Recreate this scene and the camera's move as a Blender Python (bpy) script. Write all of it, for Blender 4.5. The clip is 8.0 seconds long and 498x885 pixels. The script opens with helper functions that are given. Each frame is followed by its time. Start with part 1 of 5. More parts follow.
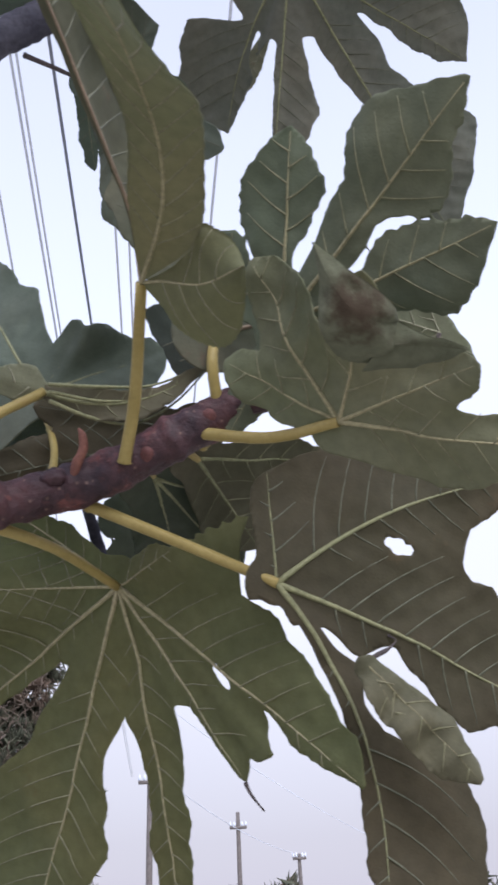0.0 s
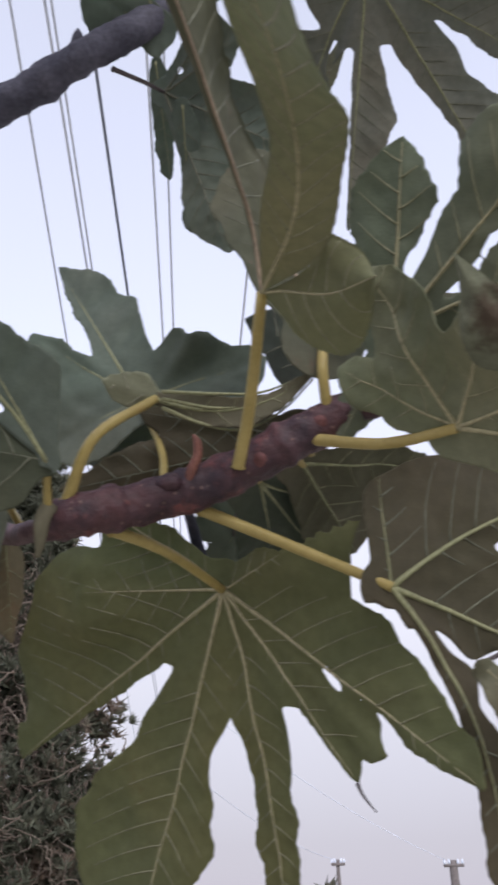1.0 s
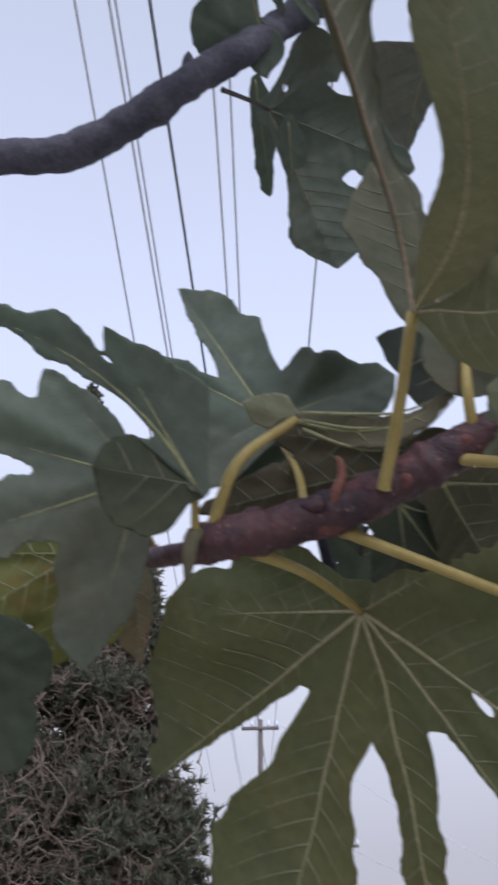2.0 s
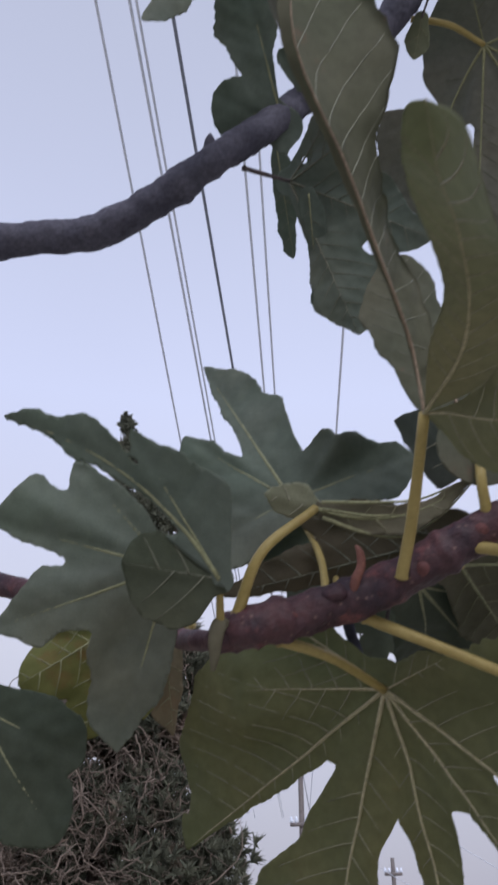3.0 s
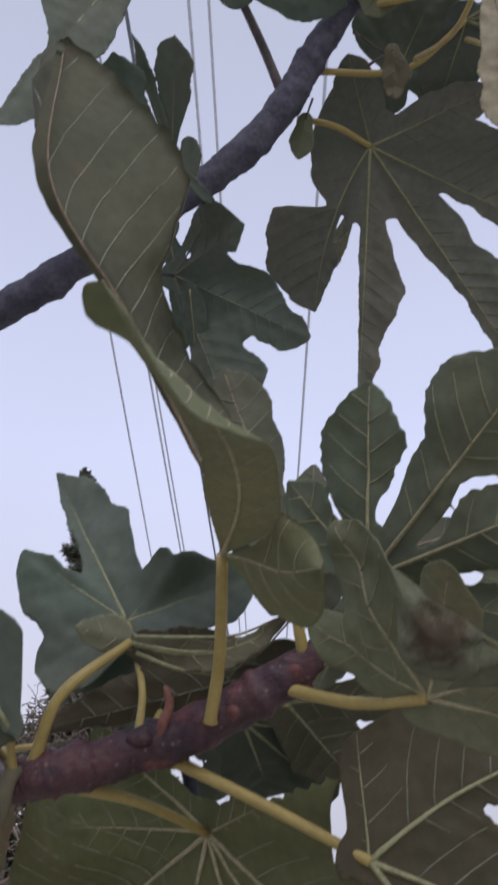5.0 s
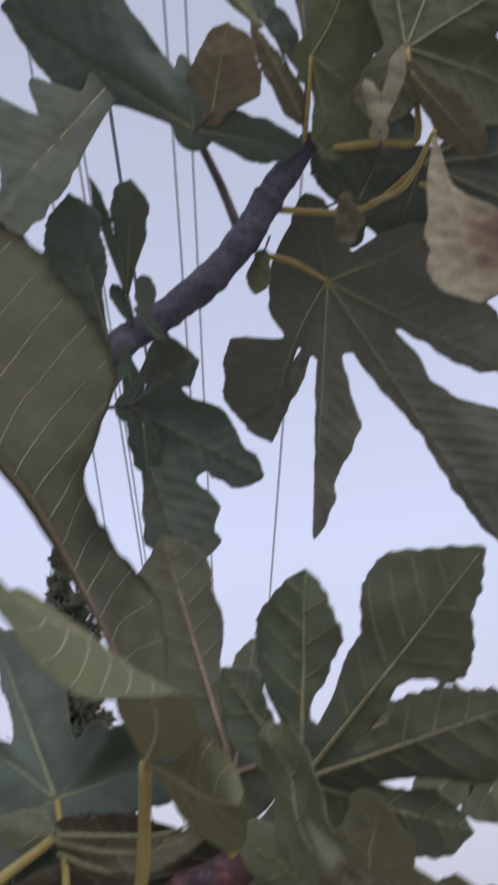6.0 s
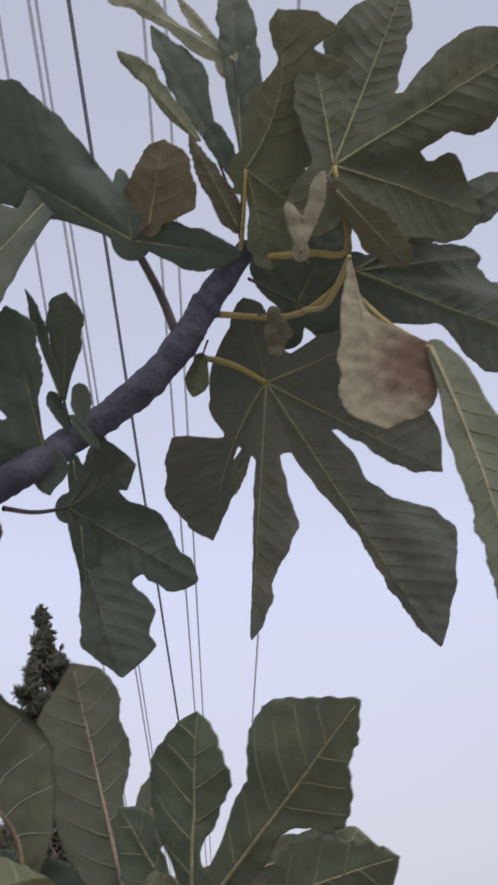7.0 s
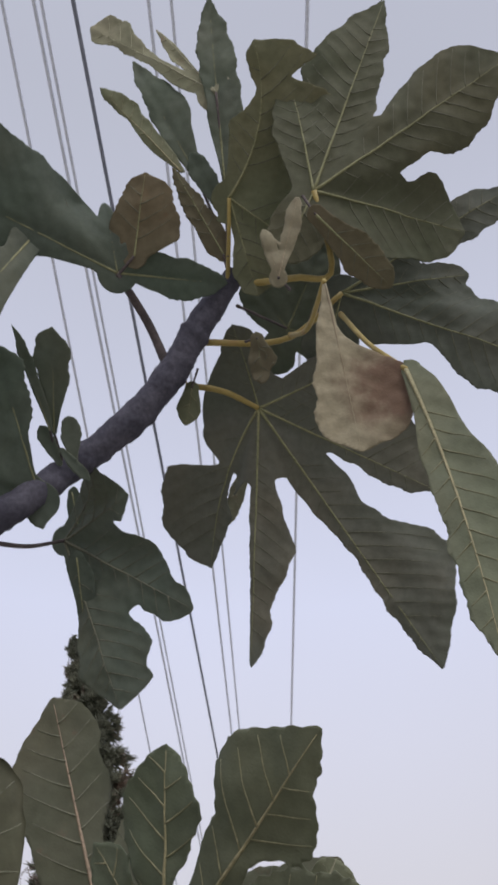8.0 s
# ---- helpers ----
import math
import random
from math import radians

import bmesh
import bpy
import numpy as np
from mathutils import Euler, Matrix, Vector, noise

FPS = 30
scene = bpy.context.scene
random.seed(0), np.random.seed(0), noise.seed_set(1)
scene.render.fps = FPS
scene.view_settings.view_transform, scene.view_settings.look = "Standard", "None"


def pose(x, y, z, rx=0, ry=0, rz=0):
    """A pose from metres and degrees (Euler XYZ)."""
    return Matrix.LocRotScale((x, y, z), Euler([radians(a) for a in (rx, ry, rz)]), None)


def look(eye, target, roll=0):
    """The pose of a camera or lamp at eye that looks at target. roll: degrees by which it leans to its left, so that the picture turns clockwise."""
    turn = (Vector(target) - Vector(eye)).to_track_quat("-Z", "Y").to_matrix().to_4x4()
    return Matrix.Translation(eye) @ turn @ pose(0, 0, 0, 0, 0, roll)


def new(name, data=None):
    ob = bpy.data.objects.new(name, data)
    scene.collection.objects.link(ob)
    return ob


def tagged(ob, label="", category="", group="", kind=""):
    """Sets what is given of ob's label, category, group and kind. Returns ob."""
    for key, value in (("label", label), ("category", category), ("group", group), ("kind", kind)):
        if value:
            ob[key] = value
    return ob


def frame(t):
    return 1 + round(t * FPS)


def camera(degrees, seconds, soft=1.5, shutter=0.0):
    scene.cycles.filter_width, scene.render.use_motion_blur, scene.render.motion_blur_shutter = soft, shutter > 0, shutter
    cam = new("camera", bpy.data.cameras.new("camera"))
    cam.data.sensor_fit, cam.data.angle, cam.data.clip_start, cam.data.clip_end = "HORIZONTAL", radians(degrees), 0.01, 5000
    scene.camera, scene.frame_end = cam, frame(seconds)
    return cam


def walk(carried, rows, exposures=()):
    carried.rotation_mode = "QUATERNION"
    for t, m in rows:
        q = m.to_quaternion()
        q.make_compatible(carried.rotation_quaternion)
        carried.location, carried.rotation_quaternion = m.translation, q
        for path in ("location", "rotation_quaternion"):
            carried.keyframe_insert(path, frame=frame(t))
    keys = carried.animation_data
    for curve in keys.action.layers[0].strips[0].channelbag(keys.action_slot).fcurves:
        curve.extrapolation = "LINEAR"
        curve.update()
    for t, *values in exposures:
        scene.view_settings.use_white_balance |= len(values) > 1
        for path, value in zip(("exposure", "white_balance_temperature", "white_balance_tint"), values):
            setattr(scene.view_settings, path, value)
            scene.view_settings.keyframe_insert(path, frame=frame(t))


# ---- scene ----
cam = camera(30.9, 8.0, soft=3.0, shutter=0.7)
ROWS = [
    (0, 0.0298, 0.0195, 1.5267, 118.39, 2.5, -1.58),
    (0.5, 0.012, 0.0154, 1.5254, 118.61, 2.02, -1.01),
    (1, -0.0111, 0.0113, 1.5246, 118.71, 1.4, 0.51),
    (1.5, -0.0325, 0.0159, 1.5269, 118.86, 0.69, 2.6),
    (2, -0.0536, 0.0102, 1.5326, 119.43, 0.13, 4.58),
    (2.2, -0.0629, 0.0057, 1.5373, 119.53, -0.07, 5.51),
    (3.3, -0.0289, -0.0339, 1.5608, 121.55, -0.08, 7.03),
    (3.5, -0.0192, -0.0345, 1.5632, 121.97, 0.01, 6.86),
    (4, 0.0046, -0.0294, 1.5746, 122.57, -0.08, 6.29),
    (4.5, 0.0289, -0.0192, 1.5885, 123.23, 0.13, 5.18),
    (5.8, 0.0599, -0.0359, 1.6449, 127.83, 0.41, 3.66),
    (6, 0.0679, -0.042, 1.6584, 129.12, 0.54, 3.11),
    (6.2, 0.081, -0.0512, 1.6626, 130.3, 0.78, 3.11),
    (6.5, 0.093, -0.0656, 1.6772, 131.09, 0.97, 2.6),
    (7, 0.1213, -0.0803, 1.6857, 132.42, 1.14, 2.77),
    (7.5, 0.1422, -0.0841, 1.6852, 133.01, 1.41, 3.62),
    (8, 0.1578, -0.0792, 1.6866, 134, 1.4, 5.59),
]
EXPOSURES = [(0.0, 0.74, 6230, 10), (1.0, 0.58, 6460, 10), (1.5, 0.49, 6400, 10), (2.2, 0.31, 6080, 9), (3.3, 0.15, 6200, 12), (4.0, 0.14, 6220, 12),
             (4.6, 0.21, 6250, 12), (5.8, 0.17, 6250, 12), (6.5, 0.15, 6280, 11), (7.0, 0.18, 6440, 10), (7.5, 0.17, 6600, 9), (8.0, 0.16, 6680, 9)]
walk(cam, [(t, pose(*p)) for t, *p in ROWS], EXPOSURES)

# ---- world, sun ----
HAZE_TOP, HAZE_MID, HAZE_LOW, HAZE_FOOT = (0.50, 0.52, 0.63), (0.66, 0.69, 0.88), (0.64, 0.63, 0.71), (0.45, 0.43, 0.50)
world = bpy.data.worlds.new("overcast_dusk")
scene.world = world
world.use_nodes = True
wn, wl = world.node_tree.nodes, world.node_tree.links
wn.clear()
sky = wn.new("ShaderNodeTexSky")
sky.sky_type, sky.sun_disc = "NISHITA", False
sky.sun_elevation, sky.sun_rotation = radians(38), radians(158)
sky.air_density, sky.dust_density = 1.2, 4.0
dim = wn.new("ShaderNodeVectorMath")
dim.operation = "SCALE"
dim.inputs["Scale"].default_value = 0.10
wl.new(sky.outputs[0], dim.inputs[0])
geo = wn.new("ShaderNodeTexCoord")
sep = wn.new("ShaderNodeSeparateXYZ")
wl.new(geo.outputs["Generated"], sep.inputs[0])
ramp = wn.new("ShaderNodeValToRGB")
ramp.color_ramp.elements[0].position, ramp.color_ramp.elements[0].color = 0.08, (*HAZE_FOOT, 1)
ramp.color_ramp.elements[1].position, ramp.color_ramp.elements[1].color = 0.90, (*HAZE_TOP, 1)
for height, tone in ((0.30, HAZE_LOW), (0.55, HAZE_MID)):
    ramp.color_ramp.elements.new(height).color = (*tone, 1)
wl.new(sep.outputs["Z"], ramp.inputs[0])
cloud = wn.new("ShaderNodeTexNoise")
cloud.inputs["Scale"].default_value, cloud.inputs["Detail"].default_value = 1.6, 3.0
wl.new(geo.outputs["Generated"], cloud.inputs["Vector"])
soft_cloud = wn.new("ShaderNodeMapRange")
soft_cloud.inputs["To Min"].default_value, soft_cloud.inputs["To Max"].default_value = 0.93, 1.07
wl.new(cloud.outputs[0], soft_cloud.inputs["Value"])
layer = wn.new("ShaderNodeVectorMath")
layer.operation = "SCALE"
wl.new(ramp.outputs[0], layer.inputs[0])
wl.new(soft_cloud.outputs[0], layer.inputs["Scale"])
mixer = wn.new("ShaderNodeMix")
mixer.data_type = "RGBA"
mixer.inputs["Factor"].default_value = 0.86
wl.new(dim.outputs[0], mixer.inputs[6])
wl.new(layer.outputs[0], mixer.inputs[7])
back = wn.new("ShaderNodeBackground")
back.inputs["Strength"].default_value = 1.0
wl.new(mixer.outputs[2], back.inputs[0])
wl.new(back.outputs[0], wn.new("ShaderNodeOutputWorld").inputs[0])

sun_data = bpy.data.lights.new("sun", "SUN")
sun_data.energy, sun_data.angle, sun_data.color = 1.55, radians(40), (1.0, 0.97, 0.96)
sun = new("sun", sun_data)
sun.matrix_world = look((2.0, -5.0, 4.2 + 1.5), (0, 0, 1.5))


# ---- materials ----
def material(name, build):
    mat = bpy.data.materials.new(name)
    mat.use_nodes = True
    nodes, links = mat.node_tree.nodes, mat.node_tree.links
    nodes.clear()
    out = nodes.new("ShaderNodeOutputMaterial")
    build(nodes, links, out)
    return mat


def noise_node(nodes, links, scale, detail=4.0, rough=0.6, source="Object"):
    coord = nodes.new("ShaderNodeTexCoord")
    tex = nodes.new("ShaderNodeTexNoise")
    tex.inputs["Scale"].default_value = scale
    tex.inputs["Detail"].default_value = detail
    tex.inputs["Roughness"].default_value = rough
    links.new(coord.outputs[source], tex.inputs["Vector"])
    return tex


def ramp_node(nodes, links, source, stops):
    r = nodes.new("ShaderNodeValToRGB")
    els = r.color_ramp.elements
    while len(els) < len(stops):
        els.new(0.5)
    for el, (at, col) in zip(els, stops):
        el.position, el.color = at, (*col, 1)
    links.new(source, r.inputs[0])
    return r


def mix_node(nodes, links, fac, a, b, blend="MIX"):
    m = nodes.new("ShaderNodeMix")
    m.data_type, m.blend_type = "RGBA", blend
    if isinstance(fac, float):
        m.inputs["Factor"].default_value = fac
    else:
        links.new(fac, m.inputs["Factor"])
    for s, slot in ((a, 6), (b, 7)):
        if isinstance(s, tuple):
            m.inputs[slot].default_value = (*s, 1)
        else:
            links.new(s, m.inputs[slot])
    return m.outputs[2]


def bump_node(nodes, links, height, strength, distance):
    b = nodes.new("ShaderNodeBump")
    b.inputs["Strength"].default_value, b.inputs["Distance"].default_value = strength, distance
    links.new(height, b.inputs["Height"])
    return b.outputs[0]


def leaf_material(name, dark, light, blotch, through_col, blotch_from=0.62, rough=0.6, see=0.35, spec=0.3):
    """Blade tissue: mottled colour at two scales, fine net relief, light passing through."""
    def build(nodes, links, out):
        broad = noise_node(nodes, links, 14.0, 3.0)
        fine = noise_node(nodes, links, 160.0, 4.0)
        col = ramp_node(nodes, links, broad.outputs[0], [(0.22, dark), (0.78, light)]).outputs[0]
        speck = ramp_node(nodes, links, fine.outputs[0], [(0.3, (0.87, 0.87, 0.86)), (0.7, (1.1, 1.1, 1.07))]).outputs[0]
        col = mix_node(nodes, links, 1.0, col, speck, "MULTIPLY")
        stain = noise_node(nodes, links, 26.0, 5.0, 0.7)
        mask = ramp_node(nodes, links, stain.outputs[0], [(blotch_from, (0, 0, 0)), (blotch_from + 0.14, (0.7, 0.7, 0.7))]).outputs[0]
        col = mix_node(nodes, links, mask, col, blotch)
        age = noise_node(nodes, links, 7.0, 2.0)
        ageing = ramp_node(nodes, links, age.outputs[0], [(0.34, (0.95, 1.02, 0.97)), (0.52, (1.0, 1.0, 1.0)), (0.68, (1.06, 0.98, 0.92))]).outputs[0]
        col = mix_node(nodes, links, 1.0, col, ageing, "MULTIPLY")
        info = nodes.new("ShaderNodeObjectInfo")
        tint = ramp_node(nodes, links, info.outputs["Random"], [(0.0, (0.96, 1.00, 1.00)), (1.0, (1.28, 1.22, 1.17))]).outputs[0]
        col = mix_node(nodes, links, 1.0, col, tint, "MULTIPLY")
        net = nodes.new("ShaderNodeTexVoronoi")
        net.feature = "DISTANCE_TO_EDGE"
        net.inputs["Scale"].default_value = 420.0
        coord = nodes.new("ShaderNodeTexCoord")
        links.new(coord.outputs["Object"], net.inputs["Vector"])
        relief = bump_node(nodes, links, net.outputs[0], 0.35, 0.0006)
        p = nodes.new("ShaderNodeBsdfPrincipled")
        links.new(col, p.inputs["Base Color"])
        p.inputs["Roughness"].default_value = rough
        p.inputs["Specular IOR Level"].default_value = spec
        links.new(relief, p.inputs["Normal"])
        tr = nodes.new("ShaderNodeBsdfTranslucent")
        links.new(mix_node(nodes, links, 0.5, col, through_col), tr.inputs["Color"])
        m = nodes.new("ShaderNodeMixShader")
        m.inputs[0].default_value = see
        links.new(p.outputs[0], m.inputs[1])
        links.new(tr.outputs[0], m.inputs[2])
        links.new(m.outputs[0], out.inputs[0])
    return material(name, build)


def plain_material(name, dark, light, scale, rough=0.7, bump=0.4, depth=0.002, spec=0.3, extra=None, grain_depth=0.28):
    """Bark, stalks, walls: two-scale noise colour with relief."""
    def build(nodes, links, out):
        a = noise_node(nodes, links, scale, 5.0, 0.65)
        b = noise_node(nodes, links, scale * 7, 4.0, 0.6)
        col = ramp_node(nodes, links, a.outputs[0], [(0.32, dark), (0.68, light)]).outputs[0]
        grain = ramp_node(nodes, links, b.outputs[0], [(0.3, (1 - grain_depth,) * 3), (0.7, (1 + grain_depth * 0.9,) * 3)]).outputs[0]
        col = mix_node(nodes, links, 1.0, col, grain, "MULTIPLY")
        if extra:
            c = noise_node(nodes, links, extra[1], 4.0, 0.6)
            mask = ramp_node(nodes, links, c.outputs[0], [(extra[2], (0, 0, 0)), (extra[2] + 0.1, (1, 1, 1))]).outputs[0]
            col = mix_node(nodes, links, mask, col, extra[0])
        p = nodes.new("ShaderNodeBsdfPrincipled")
        links.new(col, p.inputs["Base Color"])
        p.inputs["Roughness"].default_value = rough
        p.inputs["Specular IOR Level"].default_value = spec
        links.new(bump_node(nodes, links, b.outputs[0], bump, depth), p.inputs["Normal"])
        links.new(p.outputs[0], out.inputs[0])
    return material(name, build)


UNDER = leaf_material("leaf_underside", (0.170, 0.182, 0.124), (0.212, 0.220, 0.152), (0.19, 0.145, 0.09), (0.21, 0.24, 0.08), 0.66, 0.75, 0.36, 0.2)
UPPER = leaf_material("leaf_upper_side", (0.106, 0.132, 0.116), (0.140, 0.164, 0.142), (0.15, 0.14, 0.09), (0.20, 0.24, 0.07), 0.72, 0.62, 0.36, 0.25)
GREY = leaf_material("leaf_grey_underside", (0.136, 0.158, 0.116), (0.176, 0.195, 0.144), (0.17, 0.145, 0.10), (0.18, 0.21, 0.10), 0.68, 0.7, 0.33, 0.25)
DULL = leaf_material("leaf_dull_felt", (0.088, 0.092, 0.069), (0.126, 0.128, 0.097), (0.185, 0.10, 0.08), (0.22, 0.23, 0.12), 0.62, 0.8, 0.36, 0.2)
# Underside colour taken darker, carrying the shade of backlit leaves.
SHADE = leaf_material("leaf_shaded_underside", (0.120, 0.132, 0.120), (0.150, 0.162, 0.146), (0.13, 0.11, 0.08), (0.17, 0.19, 0.09), 0.70, 0.7, 0.32, 0.25)
# Darker leaf green: the shade these leaves lie in is put into the colour.
SHADED_GREEN = leaf_material("leaf_shaded_green", (0.048, 0.062, 0.046), (0.066, 0.080, 0.058), (0.09, 0.08, 0.05), (0.10, 0.13, 0.04), 0.72, 0.65, 0.30, 0.25)
OLIVE = leaf_material("leaf_olive_underside", (0.108, 0.110, 0.078), (0.134, 0.136, 0.096), (0.13, 0.105, 0.07), (0.17, 0.18, 0.07), 0.70, 0.7, 0.32, 0.25)
MOSS = leaf_material("leaf_moss_green", (0.066, 0.074, 0.052), (0.088, 0.096, 0.066), (0.12, 0.09, 0.06), (0.14, 0.16, 0.06), 0.66, 0.7, 0.32, 0.25)
FOLD = leaf_material("leaf_grey_olive_felt", (0.146, 0.160, 0.098), (0.192, 0.206, 0.132), (0.20, 0.14, 0.10), (0.25, 0.29, 0.06), 0.64, 0.8, 0.42, 0.2)
# Russet tint of its own, darkened further: shade from leaves above is painted in.
RUSSET_SHADED = leaf_material("leaf_russet_shaded_underside", (0.060, 0.054, 0.039), (0.079, 0.071, 0.050), (0.15, 0.105, 0.065), (0.20, 0.20, 0.07), 0.64, 0.7, 0.33, 0.2)
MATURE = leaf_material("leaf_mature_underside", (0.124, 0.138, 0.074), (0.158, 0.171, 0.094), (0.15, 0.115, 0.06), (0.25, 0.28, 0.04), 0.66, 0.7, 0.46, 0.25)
PALE = leaf_material("leaf_felted_side", (0.21, 0.22, 0.165), (0.31, 0.31, 0.245), (0.28, 0.15, 0.11), (0.28, 0.28, 0.15), 0.60, 0.85, 0.25, 0.15)
FELT = leaf_material("leaf_felted_upper_side", (0.160, 0.176, 0.128), (0.225, 0.236, 0.176), (0.26, 0.15, 0.11), (0.24, 0.26, 0.08), 0.68, 0.8, 0.33, 0.2)
SILK = leaf_material("leaf_thin_felted_side", (0.235, 0.252, 0.185), (0.300, 0.312, 0.235), (0.26, 0.18, 0.13), (0.30, 0.34, 0.15), 0.64, 0.8, 0.40, 0.2)
DRY = leaf_material("leaf_withered", (0.27, 0.245, 0.185), (0.35, 0.32, 0.245), (0.20, 0.125, 0.10), (0.36, 0.30, 0.20), 0.52, 0.85, 0.25, 0.15)


def stained_felt(name, dark, light, stain, centre, reach):
    """Dry or felted leaf, creased, with one rotten patch."""
    def build(nodes, links, out):
        broad = noise_node(nodes, links, 22.0, 4.0)
        fine = noise_node(nodes, links, 170.0, 4.0)
        col = ramp_node(nodes, links, broad.outputs[0], [(0.25, dark), (0.75, light)]).outputs[0]
        grain = ramp_node(nodes, links, fine.outputs[0], [(0.3, (0.86, 0.86, 0.86)), (0.7, (1.12, 1.12, 1.12))]).outputs[0]
        col = mix_node(nodes, links, 1.0, col, grain, "MULTIPLY")
        coord = nodes.new("ShaderNodeTexCoord")
        away = nodes.new("ShaderNodeVectorMath")
        away.operation = "DISTANCE"
        links.new(coord.outputs["Object"], away.inputs[0])
        away.inputs[1].default_value = centre
        uneven = nodes.new("ShaderNodeMath")
        uneven.operation = "MULTIPLY_ADD"
        uneven.inputs[1].default_value = 0.06
        links.new(noise_node(nodes, links, 42.0, 5.0, 0.7).outputs[0], uneven.inputs[0])
        links.new(away.outputs["Value"], uneven.inputs[2])
        patch = ramp_node(nodes, links, uneven.outputs[0], [(0.030 + 0.4 * reach, (0.9, 0.9, 0.9)), (0.030 + reach, (0, 0, 0))]).outputs[0]
        col = mix_node(nodes, links, patch, col, stain)
        p = nodes.new("ShaderNodeBsdfPrincipled")
        links.new(col, p.inputs["Base Color"])
        p.inputs["Roughness"].default_value = 0.85
        p.inputs["Specular IOR Level"].default_value = 0.15
        links.new(bump_node(nodes, links, noise_node(nodes, links, 60.0, 5.0, 0.7).outputs[0], 0.5, 0.003), p.inputs["Normal"])
        tr = nodes.new("ShaderNodeBsdfTranslucent")
        links.new(col, tr.inputs["Color"])
        m = nodes.new("ShaderNodeMixShader")
        m.inputs[0].default_value = 0.22
        links.new(p.outputs[0], m.inputs[1])
        links.new(tr.outputs[0], m.inputs[2])
        links.new(m.outputs[0], out.inputs[0])
    return material(name, build)


STAINED = stained_felt("leaf_withered_stained", (0.255, 0.228, 0.160), (0.345, 0.310, 0.222), (0.165, 0.105, 0.078), (0.040, 0.012, -0.104), 0.047)
ROTTEN = stained_felt("leaf_felt_rotten", (0.110, 0.120, 0.080), (0.170, 0.178, 0.124), (0.062, 0.042, 0.030), (0.013, 0.007, -0.028), 0.020)
BROWN = leaf_material("leaf_browned", (0.140, 0.126, 0.090), (0.200, 0.180, 0.132), (0.18, 0.11, 0.07), (0.22, 0.18, 0.09), 0.6, 0.8, 0.35, 0.2)
YELLOW = leaf_material("leaf_yellowing", (0.100, 0.120, 0.046), (0.150, 0.165, 0.064), (0.16, 0.08, 0.04), (0.22, 0.26, 0.05), 0.55, 0.7, 0.45, 0.2)
VEIN = plain_material("vein_tissue", (0.25, 0.235, 0.135), (0.33, 0.30, 0.185), 60.0, 0.6, 0.1, 0.0003)
DIM_VEIN = plain_material("green_vein_tissue", (0.19, 0.20, 0.11), (0.27, 0.27, 0.15), 60.0, 0.6, 0.1, 0.0003)
PALE_VEIN = plain_material("pale_vein_tissue", (0.30, 0.30, 0.215), (0.38, 0.375, 0.28), 60.0, 0.7, 0.1, 0.0003)
DRY_VEIN = plain_material("dry_vein_tissue", (0.30, 0.255, 0.18), (0.40, 0.345, 0.25), 60.0, 0.8, 0.1, 0.0003)
DULL_VEIN = plain_material("dull_reddish_vein_tissue", (0.21, 0.165, 0.12), (0.28, 0.215, 0.155), 60.0, 0.7, 0.1, 0.0003)
FINE_VEIN = plain_material("fine_vein_tissue", (0.185, 0.185, 0.11), (0.245, 0.235, 0.145), 60.0, 0.6, 0.1, 0.0003)
FAINT_VEIN = plain_material("faint_vein_tissue", (0.118, 0.124, 0.087), (0.154, 0.158, 0.112), 60.0, 0.6, 0.1, 0.0003)
STALK = plain_material("stalk_tissue", (0.275, 0.212, 0.070), (0.365, 0.290, 0.108), 55.0, 0.45, 0.12, 0.0004, extra=((0.30, 0.20, 0.08), 24.0, 0.60), grain_depth=0.08)


def young_bark():
    """Young fig wood: purple-brown skin, pink-red patches, pale pores and fine rings."""
    def build(nodes, links, out):
        a = noise_node(nodes, links, 30.0, 5.0, 0.65)
        b = noise_node(nodes, links, 210.0, 4.0, 0.6)
        c = noise_node(nodes, links, 46.0, 5.0, 0.7)
        col = ramp_node(nodes, links, a.outputs[0], [(0.34, (0.032, 0.020, 0.028)), (0.60, (0.076, 0.034, 0.038)), (0.72, (0.056, 0.042, 0.050))]).outputs[0]
        red = ramp_node(nodes, links, c.outputs[0], [(0.56, (0, 0, 0)), (0.68, (0.8, 0.8, 0.8))]).outputs[0]
        col = mix_node(nodes, links, red, col, (0.165, 0.058, 0.055))
        pores = nodes.new("ShaderNodeTexVoronoi")
        pores.inputs["Scale"].default_value = 150.0
        coord = nodes.new("ShaderNodeTexCoord")
        links.new(coord.outputs["Object"], pores.inputs["Vector"])
        dots = ramp_node(nodes, links, pores.outputs["Distance"], [(0.07, (0.5, 0.5, 0.5)), (0.17, (0, 0, 0))]).outputs[0]
        col = mix_node(nodes, links, dots, col, (0.24, 0.155, 0.125))
        grain = ramp_node(nodes, links, b.outputs[0], [(0.3, (0.72, 0.72, 0.72)), (0.7, (1.25, 1.25, 1.25))]).outputs[0]
        col = mix_node(nodes, links, 1.0, col, grain, "MULTIPLY")
        p = nodes.new("ShaderNodeBsdfPrincipled")
        links.new(col, p.inputs["Base Color"])
        p.inputs["Roughness"].default_value = 0.55
        p.inputs["Specular IOR Level"].default_value = 0.3
        links.new(bump_node(nodes, links, b.outputs[0], 0.8, 0.002), p.inputs["Normal"])
        links.new(p.outputs[0], out.inputs[0])
    return material("young_bark", build)


